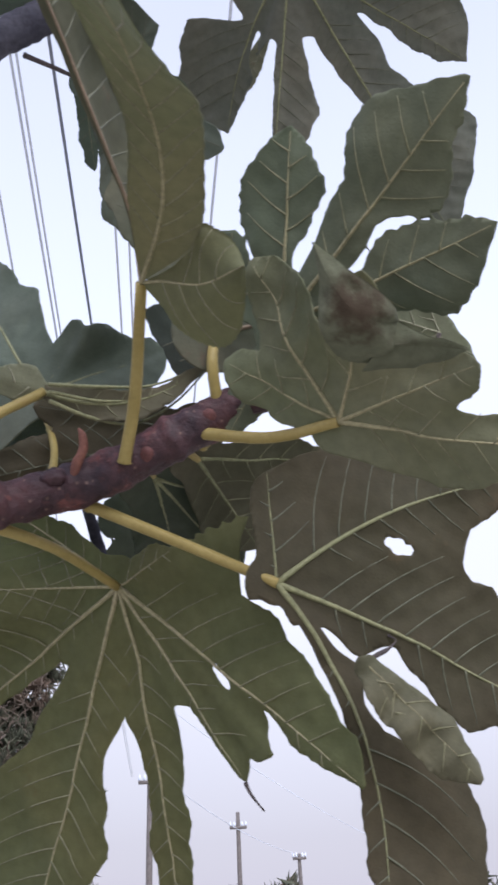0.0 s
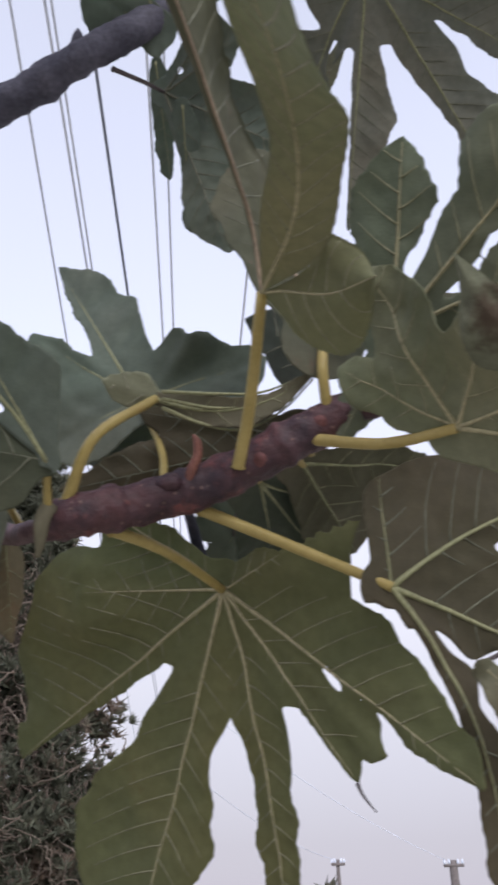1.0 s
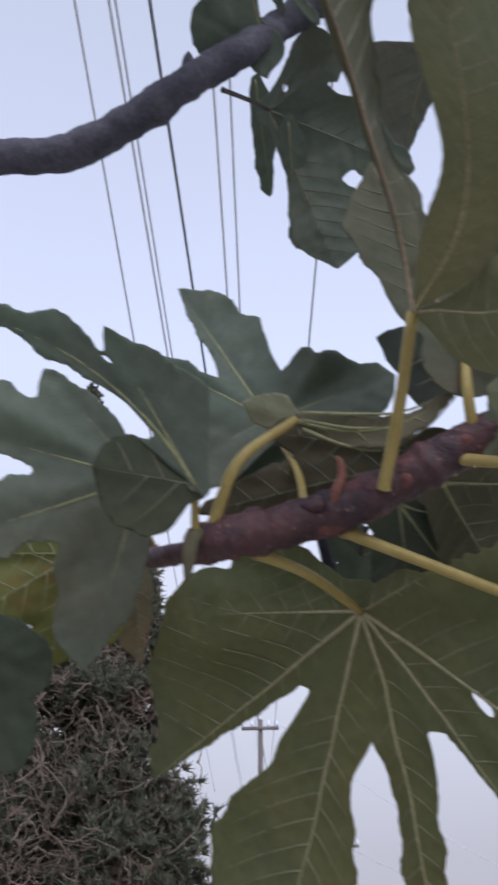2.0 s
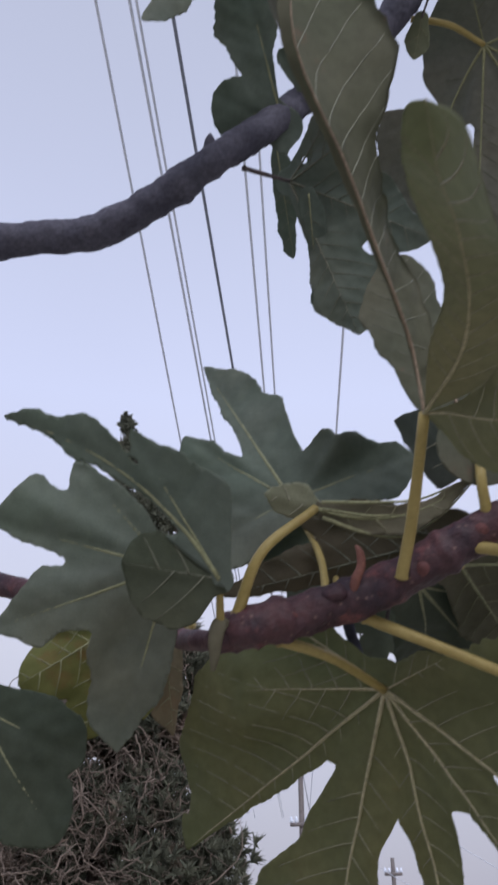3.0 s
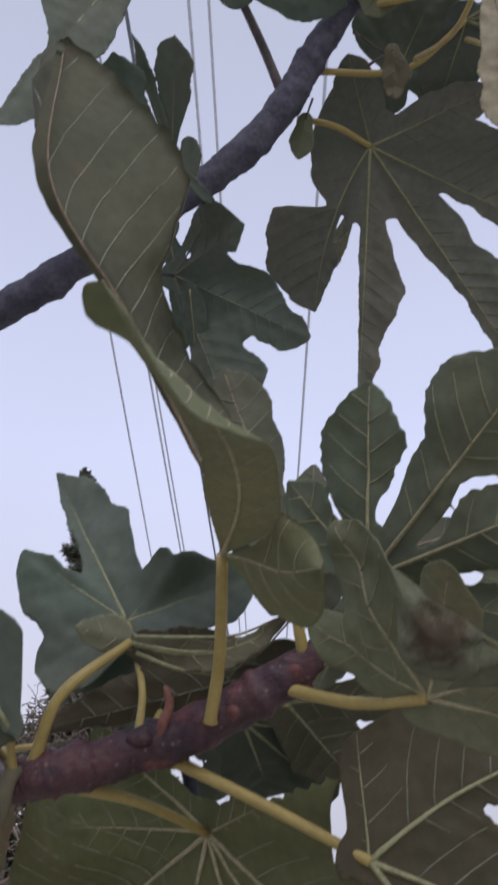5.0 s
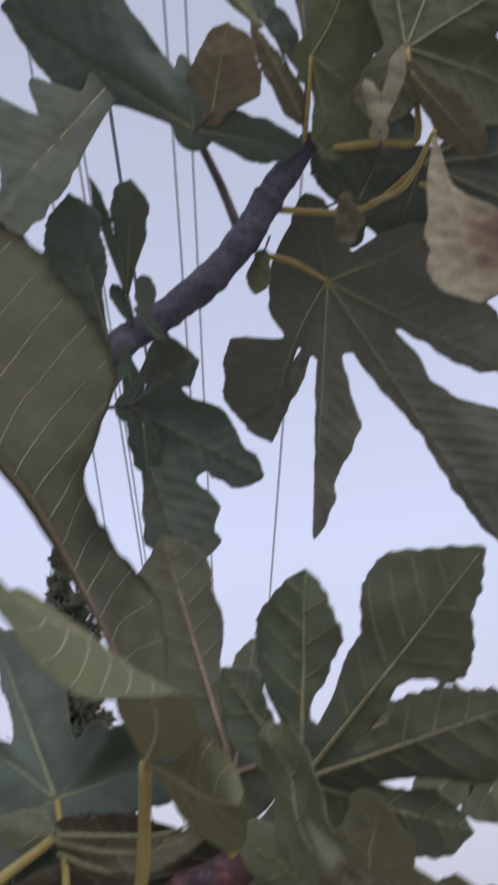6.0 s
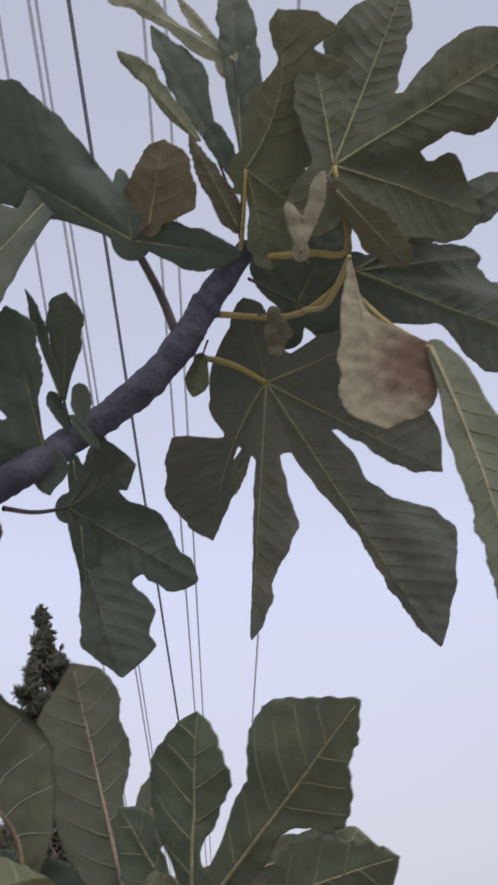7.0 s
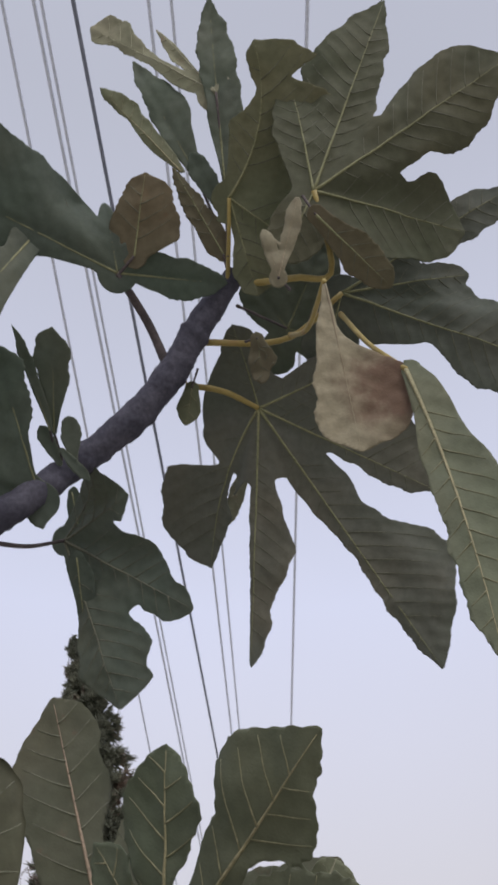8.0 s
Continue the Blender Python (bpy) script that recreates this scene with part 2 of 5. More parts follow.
BARK_RED = young_bark()
BUDS = plain_material("bud_scales", (0.13, 0.055, 0.045), (0.21, 0.092, 0.070), 60.0, 0.7, 0.4, 0.001)
SCAR = plain_material("leaf_scar", (0.080, 0.034, 0.036), (0.150, 0.060, 0.056), 90.0, 0.7, 0.4, 0.001)
BARK_GREY = plain_material("grey_bark", (0.046, 0.046, 0.066), (0.090, 0.088, 0.116), 34.0, 0.85, 0.6, 0.0012)
TWIG = plain_material("twig_bark", (0.07, 0.06, 0.065), (0.12, 0.10, 0.10), 80.0, 0.85, 0.5, 0.001)


# ---- mesh helpers ----
def mesh_object(name, verts, faces, mats, parent=None, label="", face_mats=None, smooth=True):
    me = bpy.data.meshes.new(name)
    me.from_pydata([tuple(v) for v in verts], [], [tuple(f) for f in faces])
    for m in mats:
        me.materials.append(m)
    if face_mats is not None:
        me.polygons.foreach_set("material_index", face_mats)
    me.polygons.foreach_set("use_smooth", [smooth] * len(me.polygons))
    me.update()
    ob = new(name, me)
    if parent is not None:
        ob.parent = parent
    if label:
        ob["label"] = label
    return ob


def spline(points, n):
    """Points evenly along a Catmull-Rom curve through the given ones."""
    p = np.array(points, float)
    p = np.vstack([2 * p[0] - p[1], p, 2 * p[-1] - p[-2]])
    out = []
    for u in np.linspace(0, len(p) - 3 - 1e-9, n):
        i = int(u)
        t = u - i
        a, b, c, d = p[i:i + 4]
        out.append(0.5 * (2 * b + (c - a) * t + (2 * a - 5 * b + 4 * c - d) * t * t + (3 * b - a - 3 * c + d) * t ** 3))
    return np.array(out)


def tube(points, radii, sides=8, rough=0.0, seed=0):
    """Verts and faces of a round, tapered, closed tube along points."""
    p, n = np.array(points, float), len(points)
    tan = np.gradient(p, axis=0)
    tan /= np.linalg.norm(tan, axis=1)[:, None] + 1e-12
    side = np.cross(tan[0], (0.31, 0.22, 0.92))
    verts, faces = [], []
    for i in range(n):
        side = side - tan[i] * (side @ tan[i])
        side /= np.linalg.norm(side)
        up = np.cross(tan[i], side)
        for k in range(sides):
            a = 2 * math.pi * k / sides
            r = radii[i]
            if rough:
                q = p[i] + (side * math.cos(a) + up * math.sin(a)) * r
                r *= 1 + rough * noise.noise(Vector(q * 70 + seed)) + 0.6 * rough * noise.noise(Vector(q * 190 + seed))
            verts.append(p[i] + (side * math.cos(a) + up * math.sin(a)) * r)
    for i in range(n - 1):
        for k in range(sides):
            j = (k + 1) % sides
            faces.append((i * sides + k, i * sides + j, (i + 1) * sides + j, (i + 1) * sides + k))
    faces.append(tuple(range(sides))[::-1])
    faces.append(tuple((n - 1) * sides + k for k in range(sides)))
    return verts, faces


def joined(pieces):
    verts, faces = [], []
    for v, f in pieces:
        off = len(verts)
        verts += list(v)
        faces += [tuple(i + off for i in q) for q in f]
    return verts, faces


def profile(stations):
    """A smooth half-width curve through stations, falling to nothing at the tip."""
    if not len(stations):
        return None
    s, w = zip(*sorted(stations))
    fine = np.interp(np.linspace(0, 1, 101), (-0.01, *s, 1.0), (min(0.4 * w[0], 0.010), *w, 0.0))
    pad = np.concatenate([fine[:1].repeat(4), fine, -fine[-2:-6:-1]])
    return np.maximum(np.convolve(pad, np.ones(9) / 9, "valid"), 0)


def lobe(angle, length, wp, wn=None, peak=0.6, blunt=2.2, neck=0.45, bow=0.0, lift=0.0, rise=2.0, fold=0.0, twist=0.0, arch=0.0, p=(), n=(), bare=False):
    """One lobe: its direction in degrees from the leaf's aim, length, half widths on either side, and how it bends. p, n: stations (part of the length,
    half width) that shape either side, where the plain swelling outline will not do. bare: with no rib of its own."""
    if len(p):
        wp = max(w for _, w in p)
    if len(n):
        wn = max(w for _, w in n)
    return dict(sp=profile(p), sn=profile(n), a=radians(angle), L=length, wp=wp, wn=wp if wn is None else wn, peak=peak, blunt=blunt, neck=neck, bow=bow, lift=lift, rise=rise,
                fold=radians(fold), twist=radians(twist), arch=arch, bare=bare)


def half_width(lb, s, side):
    out = plain_width(lb, s, side)
    for curve, mine in ((lb["sp"], side >= 0), (lb["sn"], side < 0)):
        if curve is not None:
            out = np.where(mine, np.interp(s, np.linspace(0, 1, 101), curve), out)
    return out


def plain_width(lb, s, side):
    w = np.where(side >= 0, lb["wp"], lb["wn"])
    grow = np.clip(s / lb["peak"], 0, 1)
    grow = grow * grow * (3 - 2 * grow)
    u = np.clip((s - lb["peak"]) / (1 - lb["peak"]), 0, 1)
    return w * np.where(s < lb["peak"], lb["neck"] + (1 - lb["neck"]) * grow, np.maximum(1 - u ** lb["blunt"], 0) ** 0.62)


def rib_point(lb, s):
    s = np.asarray(s, float)
    d = np.array((math.cos(lb["a"]), math.sin(lb["a"])))
    n = np.array((-d[1], d[0]))
    return (s * lb["L"])[..., None] * d + (4 * lb["bow"] * s * (1 - s))[..., None] * n


def rib_coords(lb, xy):
    """Position along a lobe's midrib (0 to 1), signed distance from it, and plain distance."""
    ss = np.linspace(0, 1, 33)
    pts = rib_point(lb, ss)
    seg = np.diff(pts, axis=0)
    ln2 = (seg ** 2).sum(1)
    rel = xy[:, None, :] - pts[None, :-1, :]
    t = np.clip((rel * seg).sum(2) / ln2, 0, 1)
    off = rel - t[..., None] * seg
    dist = np.sqrt((off ** 2).sum(2))
    best = dist.argmin(1)
    k = np.arange(len(xy))
    s = (best + t[k, best]) / 32
    cross = seg[best, 0] * rel[k, best, 1] - seg[best, 1] * rel[k, best, 0]
    return s, np.sign(cross) * dist[k, best], dist[k, best]


SPACING = 0.0165


def vein_count(lb, s, d):
    """Counts the side veins of a lobe: whole numbers lie on a vein."""
    w = max(lb["wp"], lb["wn"])
    return (s * lb["L"] - 0.62 * np.abs(d) - 0.22 * d * d / w) / SPACING + np.where(d >= 0, 0.0, 0.5)


class Shape:
    """The flat outline of a leaf and its bending into space."""

    def __init__(self, lobes, web, cup, wave, seed, tooth, sinus=(), heel=0.18, holes=(), crumple=0.0):
        self.heel, self.holes, self.crumple = heel, holes, crumple
        self.sinus = [(radians(a), r) for a, r in sinus]
        self.lobes, self.web, self.cup, self.wave, self.seed, self.tooth = sorted(lobes, key=lambda b: b["a"]), web, cup, wave, seed, tooth

    def inside(self, xy):
        f = np.full(len(xy), -1.0)
        for n, lb in enumerate(self.lobes):
            s, d, dist = rib_coords(lb, xy)
            h = half_width(lb, s, d)
            run = s * lb["L"] / 0.0075 + 0.37 * n
            h = h + self.tooth * (np.abs(run % 1 - 0.5) * 2 - 0.6) * np.clip((s - 0.3) * 4, 0, 1) * np.clip(h / 0.006, 0, 1)
            h = h + 0.0009 * np.sin(s * lb["L"] * 260 + n * 1.7 + self.seed + np.where(d > 0, 2.0, 0.0)) * np.clip((s - 0.25) * 3, 0, 1) * np.clip(h / 0.01, 0, 1)
            wander = np.sin(s * lb["L"] * 97 + 2.3 * n + 1.9 * self.seed + np.where(d > 0, 1.3, 0.0)) * np.sin(s * lb["L"] * 61 + self.seed + np.where(d > 0, 4.0, 0.7))
            h = h + 0.0022 * wander * np.clip((s - 0.2) * 3, 0, 1) * np.clip(h / 0.016, 0, 1)
            f = np.maximum(f, h - dist)
        th, r = np.arctan2(xy[:, 1], xy[:, 0]), np.hypot(xy[:, 0], xy[:, 1])
        a = [lb["a"] for lb in self.lobes]
        for i in range(len(a) if len(a) > 1 else 0):
            lo, hi = a[i], a[(i + 1) % len(a)] + (2 * math.pi if i == len(a) - 1 else 0)
            gap = hi - lo
            u = ((th - lo) % (2 * math.pi)) / gap
            rad = self.web * min(self.lobes[i]["L"], self.lobes[(i + 1) % len(a)]["L"]) * (1 + 0.25 * (2 * u - 1) ** 2)
            cuts = [r0 for a0, r0 in self.sinus if ((a0 - lo) % (2 * math.pi)) < gap]
            if cuts:
                rad = min(cuts) * (1 + 0.2 * (2 * u - 1) ** 2)
            elif gap > 2.0:
                rad = self.heel * min(self.lobes[i]["L"], self.lobes[(i + 1) % len(a)]["L"]) + 0 * u
            f = np.where(u <= 1, np.maximum(f, rad - r), f)
        for hx, hy, hr in self.holes:
            f = np.minimum(f, np.hypot(xy[:, 0] - hx, xy[:, 1] - hy) - hr)
        return f

    def bend(self, xy):
        tot, acc = np.zeros(len(xy)), np.zeros((len(xy), 3))
        for lb in self.lobes:
            s, d, dist = rib_coords(lb, xy)
            w = 1 / (dist ** 2 + 0.006 ** 2) ** 2
            e = 1e-3
            p0, p1 = rib_point(lb, np.clip(s - e, 0, 1)), rib_point(lb, np.clip(s + e, 0, 1))
            tan = p1 - p0
            tan /= np.linalg.norm(tan, axis=1)[:, None] + 1e-12
            base = rib_point(lb, s)
            z = lb["lift"] * s ** lb["rise"] + 4 * lb["arch"] * s * (1 - s)
            reach = np.clip(s * 2.2, 0, 1)
            phi = lb["twist"] * s * np.sign(d) + lb["fold"] * reach
            beyond = xy - base - np.sign(d)[:, None] * np.abs(d)[:, None] * np.stack((-tan[:, 1], tan[:, 0]), 1)
            pos = np.empty((len(xy), 3))
            side = np.stack((-tan[:, 1], tan[:, 0]), 1)
            pos[:, :2] = base + side * (d * np.cos(phi))[:, None] + beyond * 0.98
            pos[:, 2] = z + np.abs(d) * np.sin(phi)
            quilt = 0.5 - 0.5 * np.cos(2 * math.pi * vein_count(lb, s, d))
            pos[:, 2] += 0.00060 * quilt * np.clip(dist / 0.010, 0, 1) + 0.0012 * np.clip(dist / 0.006, 0, 1)
            acc += pos * w[:, None]
            tot += w
        out = acc / tot[:, None]
        r2 = (xy ** 2).sum(1)
        out[:, 2] += self.cup * r2
        if self.crumple:
            out[:, 2] += self.crumple * np.array([1 - 2.4 * abs(noise.noise(Vector((x * 48, y * 48, self.seed)))) + 0.4 * noise.noise(Vector((x * 130, self.seed, y * 130))) for x, y in xy])
        if self.wave:
            far = np.clip(np.sqrt(r2) / 0.05, 0, 1)
            out[:, 2] += self.wave * far * np.array([noise.noise(Vector((x * 30 + self.seed, y * 30, self.seed * 1.7))) + 0.28 * noise.noise(Vector((x * 85, y * 85 + self.seed, 3.0))) for x, y in xy])
        return out

    def normals(self, xy):
        e = 4e-4
        a = self.bend(xy + (e, 0)) - self.bend(xy - (e, 0))
        b = self.bend(xy + (0, e)) - self.bend(xy - (0, e))
        n = np.cross(a, b)
        return n / (np.linalg.norm(n, axis=1)[:, None] + 1e-12)


def fill_outline(shape, step):
    """Triangles and quads that fill the outline, with the rim cut exactly on it."""
    ext = [rib_point(lb, np.linspace(0, 1, 9)) for lb in shape.lobes]
    ext = np.vstack(ext)
    pad = max(max(lb["wp"], lb["wn"]) for lb in shape.lobes) + 2 * step
    lo, hi = ext.min(0) - pad, ext.max(0) + pad
    nx, ny = int((hi[0] - lo[0]) / step) + 2, int((hi[1] - lo[1]) / step) + 2
    gx, gy = np.meshgrid(lo[0] + step * np.arange(nx), lo[1] + step * np.arange(ny), indexing="ij")
    xy = np.stack((gx.ravel(), gy.ravel()), 1)
    f = shape.inside(xy)
    pts, faces, ids, cut = [], [], {}, {}

    def node(i):
        if i not in ids:
            ids[i] = len(pts)
            pts.append(xy[i])
        return ids[i]

    def crossing(i, j):
        key = (min(i, j), max(i, j))
        if key not in cut:
            t = np.clip(f[i] / (f[i] - f[j]), 0.04, 0.96)
            cut[key] = len(pts)
            pts.append(xy[i] + (xy[j] - xy[i]) * t)
        return cut[key]

    inner = f > 0
    for ix in range(nx - 1):
        for iy in range(ny - 1):
            c = (ix * ny + iy, (ix + 1) * ny + iy, (ix + 1) * ny + iy + 1, ix * ny + iy + 1)
            ins = [inner[k] for k in c]
            if not any(ins):
                continue
            if all(ins):
                faces.append(tuple(node(k) for k in c))
                continue
            poly = []
            for k in range(4):
                i, j = c[k], c[(k + 1) % 4]
                if inner[i]:
                    poly.append(node(i))
                if inner[i] != inner[j]:
                    poly.append(crossing(i, j))
            if len(poly) >= 3:
                faces.append(tuple(poly))
    return np.array(pts), faces


leaf_count = 0


def rooted(points):
    """The line of a stalk, begun a little way inside the wood that bears it."""
    d = points[1] - points[0]
    return spline([points[0] - d * (0.0025 / np.linalg.norm(d)), *points], 20)


def leaf(tree, label, at, aim, face, lobes, stalk=(), web=0.33, cup=0.0, wave=0.004, tooth=0.0011, under=UNDER, upper=UPPER, stalk_r=0.0042, vein_mat=VEIN,
         rib=0.0015, step=0.0026, name="fig_leaf", stalk_mat=STALK, sinus=(), heel=0.18, holes=(), crumple=0.0, fine_mat=None, net=True):
    """A fig leaf: blade with both faces, ribs, side veins and stalk. at: where stalk and blade meet; aim, face: the blade's axis and upper normal."""
    global leaf_count
    leaf_count += 1
    x = Vector(aim).normalized()
    z = (Vector(face) - x * Vector(face).dot(x)).normalized()
    y = z.cross(x)
    m = np.array((x, y, z)).T
    at = np.array(at)
    shape = Shape(lobes, web, cup, wave, 3.1 * leaf_count, tooth, sinus, heel, holes, crumple)
    xy, faces = fill_outline(shape, step)
    mid, nor = shape.bend(xy), shape.normals(xy)
    thick = 0.00025
    n = len(xy)
    verts = np.vstack([(mid + nor * thick) @ m.T, (mid - nor * thick) @ m.T])
    down = [tuple(i + n for i in q[::-1]) for q in faces]
    count = {}
    for q in faces:
        for i in range(len(q)):
            e = (q[i], q[(i + 1) % len(q)])
            count[e] = 1
    rim = [(b, a, a + n, b + n) for a, b in count if (b, a) not in count]
    ob = mesh_object(name, verts, faces + down + rim, [upper, under], tree, label, [0] * len(faces) + [1] * (len(down) + len(rim)))
    ob.location = at
    side = []
    for lb in shape.lobes:
        if lb["bare"]:
            continue
        ss = np.linspace(0.0, 0.965, 22)
        c = rib_point(lb, ss)
        p, nn = shape.bend(c), shape.normals(c)
        r = rib * min(1.0, lb["L"] / 0.11) * (1 - 0.88 * ss) * np.where(ss > 0.05, 1, 1.15)
        p = (p - nn * (r * 0.2)[:, None]) @ m.T
        v, q = tube(p, r, 7)
        mesh_object("vein", v, q, [vein_mat], ob)
        for sgn in (1, -1) if net else ():
            cnt = 0
            while True:
                cnt += 1
                w = lb["wp"] if sgn > 0 else lb["wn"]
                big = max(lb["wp"], lb["wn"])
                d = np.linspace(0.0, w * 0.95, 9)
                s = ((cnt - (0.0 if sgn > 0 else 0.5)) * SPACING + 0.62 * d + 0.22 * d * d / big) / lb["L"]
                if s[0] > 0.9:
                    break
                if s[0] < 0.12:
                    continue
                good = (s < 0.985) & (d < half_width(lb, s, np.full(9, sgn)) * 0.93)
                stop = int(np.argmin(good)) if not good.all() else 9
                if stop < 4:
                    continue
                d, s = d[:stop], s[:stop]
                c = rib_point(lb, s)
                e = rib_point(lb, np.clip(s + 1e-3, 0, 1)) - rib_point(lb, np.clip(s - 1e-3, 0, 1))
                e /= np.linalg.norm(e, axis=1)[:, None]
                c = c + np.stack((-e[:, 1], e[:, 0]), 1) * (sgn * d)[:, None]
                r = np.linspace(0.00058, 0.00020, stop)
                p = (shape.bend(c) - shape.normals(c) * (r * 0.4 + 0.0002)[:, None]) @ m.T
                side.append(tube(p, r, 5))
    if side:
        v, q = joined(side)
        tagged(mesh_object("side_vein_net", v, q, [fine_mat or FINE_VEIN], ob), kind="stuff")
    if len(stalk):
        pts = rooted([np.array(q) - at for q in stalk] + [np.zeros(3) - np.array(z) * 0.001])
        u = np.linspace(0, 1, 20)
        rad = stalk_r * (0.94 - 0.30 * u + 0.16 * np.exp(-(u / 0.12) ** 2))
        rad[0] *= 0.5
        v, q = tube(pts, rad, 12, 0.05, leaf_count)
        mesh_object("stalk", v, q, [stalk_mat], ob)
    return ob


def even(points, n):
    """Points at even distances along the curve through the given ones."""
    c = spline(points, 8 * n)
    run = np.concatenate([[0], np.cumsum(np.linalg.norm(np.diff(c, axis=0), axis=1))])
    u = np.linspace(0, run[-1], n)
    return np.stack([np.interp(u, run, c[:, k]) for k in range(3)], 1)


def sheet_leaf(tree, label, at, blades, stalk=(), stalk_r=0.0042, stalk_mat=STALK, nu=96, nv=12, tooth=0.035):
    """A curled fig leaf whose lobes leave one plane: each blade is stretched from its rib out to the two margins."""
    global leaf_count
    leaf_count += 1
    at = np.array(at)
    verts, faces, slots, mats, ribs, nets = [], [], [], [], [], []
    for number, bl in enumerate(blades):
        rib, left, right = (even(bl[k], nu) - at for k in ("rib", "left", "right"))
        u = np.linspace(0, 1, nu)
        saw = 1 + tooth * (np.abs((u * 26 + number * 0.3) % 1 - 0.5) * 2 - 0.5) * np.clip(u * 5, 0, 1)
        along = np.gradient(rib, axis=0)
        facing = np.cross(along, right - left)
        facing /= np.linalg.norm(facing, axis=1)[:, None] + 1e-9
        vs = np.linspace(-1, 1, 2 * nv + 1)
        ripple = bl.get("ripple", 0.0009)

        def place(i, v):
            edge = (right[i] if v >= 0 else left[i]) - rib[i]
            w = abs(v) * (1 + (saw[i] - 1) * abs(v) ** 3)
            wide = np.linalg.norm(edge)
            p = rib[i] + edge * w + facing[i] * bl["belly"] * wide * 4 * abs(v) * (1 - abs(v)) * 0.5
            k = Vector(p * 55 + 7.3 * number + leaf_count)
            return p + facing[i] * min(abs(v) * 2, 1.0) * min(1.0, wide / 0.012) * (ripple * noise.noise(k) + 0.5 * ripple * noise.noise(k * 2.7))

        grid = np.array([[place(i, v) for v in vs] for i in range(nu)])
        nor = np.cross(np.gradient(grid, axis=0), np.gradient(grid, axis=1))
        nor /= np.linalg.norm(nor, axis=2)[..., None] + 1e-9
        m, off = 2 * nv + 1, len(verts)
        verts += list((grid + nor * 0.00025).reshape(-1, 3)) + list((grid - nor * 0.00025).reshape(-1, 3))
        n = nu * m
        quads = [(off + i * m + j, off + (i + 1) * m + j, off + (i + 1) * m + j + 1, off + i * m + j + 1) for i in range(nu - 1) for j in range(m - 1)]
        rim = [i * m for i in range(nu)] + [(nu - 1) * m + j for j in range(1, m)] + [i * m + m - 1 for i in range(nu - 2, -1, -1)] + [j for j in range(m - 2, 0, -1)]
        rims = [(off + a, off + b, off + b + n, off + a + n) for a, b in zip(rim, rim[1:] + rim[:1])]
        faces += quads + [tuple(k + n for k in q[::-1]) for q in quads] + rims
        slots += [len(mats)] * len(quads) + [len(mats) + 1] * (len(quads) + len(rims))
        mats += bl["mats"]
        ribs.append((tube(rib, bl["radius"] * (1.1 - 0.85 * u), 8), bl["vein"]))
        side, length = [], np.linalg.norm(along, axis=1).sum()
        for sgn in (1, -1) if bl.get("net", True) else ():
            for u0 in np.arange(0.07 + 0.02 * sgn, 0.92, 0.0135 / length):
                reach = np.linspace(0, 0.94, 10)
                where = u0 + (0.10 * reach + 0.06 * reach ** 2) * min(1.0, 0.12 / length) + bl.get("slant", 0.0) * reach
                if where.max() > 0.985 or where.min() < 0.01 or np.linalg.norm((right if sgn > 0 else left)[int(u0 * (nu - 1))] - rib[int(u0 * (nu - 1))]) < 0.010:
                    continue
                row, col = where * (nu - 1), (sgn * reach + 1) * nv
                i, j = np.minimum(row.astype(int), nu - 2), np.minimum(col.astype(int), m - 2)
                a, b = (row - i)[:, None], (col - j)[:, None]
                line = grid[i, j] * (1 - a) * (1 - b) + grid[i + 1, j] * a * (1 - b) + grid[i, j + 1] * (1 - a) * b + grid[i + 1, j + 1] * a * b
                side.append(tube(line, np.linspace(0.00072, 0.00046, 10), 5))
        if side:
            nets.append((joined(side), bl.get("fine", FINE_VEIN)))
    ob = mesh_object("fig_leaf", verts, faces, mats, tree, label, slots)
    ob.location = at
    for (v, q), mat in ribs:
        mesh_object("vein", v, q, [mat], ob)
    for (v, q), mat in nets:
        tagged(mesh_object("side_vein_net", v, q, [mat], ob), kind="stuff")
    if len(stalk):
        v, q = tube(rooted([np.array(p) - at for p in stalk] + [np.zeros(3)]), stalk_r * (0.95 - 0.25 * np.linspace(0, 1, 20) + 0.16 * np.exp(-(np.linspace(0, 1, 20) / 0.12) ** 2)), 12, 0.05, leaf_count)
        mesh_object("stalk", v, q, [stalk_mat], ob)
    return ob


def branch(tree, name, label, points, radii, mat, n=90, sides=20, rough=0.16, scars=(), seed=0):
    """A woody limb with swollen, ringed nodes."""
    p = spline(points, n)
    r = np.interp(np.linspace(0, 1, n), np.linspace(0, 1, len(radii)), radii)
    u = np.linspace(0, 1, n)
    for at, size, width in scars:
        r = r * (1 + size * np.exp(-((u - at) / width) ** 2))
    r = r * (1 + 0.035 * np.array([noise.noise(Vector((x * 34, seed, 0.5))) + 0.6 * noise.noise(Vector((x * 95, seed, 2.5))) for x in u]))
    v, q = tube(p, r, sides, rough, seed)
    return mesh_object(name, v, q, [mat], tree, label)


def bud(tree, label, at, way, length, r, mat):
    """A small pointed bud or knob on the wood."""
    d = np.array(way, float)
    d /= np.linalg.norm(d)
    at = np.array(at)
    u = np.linspace(0, 1, 8)
    v, q = tube([at + d * length * t for t in u], r * np.sqrt(np.maximum(1 - u ** 2, 0.02)) * (0.8 + 0.3 * np.sin(3 * u)), 10, 0.15, length)
    return mesh_object("bud", v, q, [mat], tree, label)


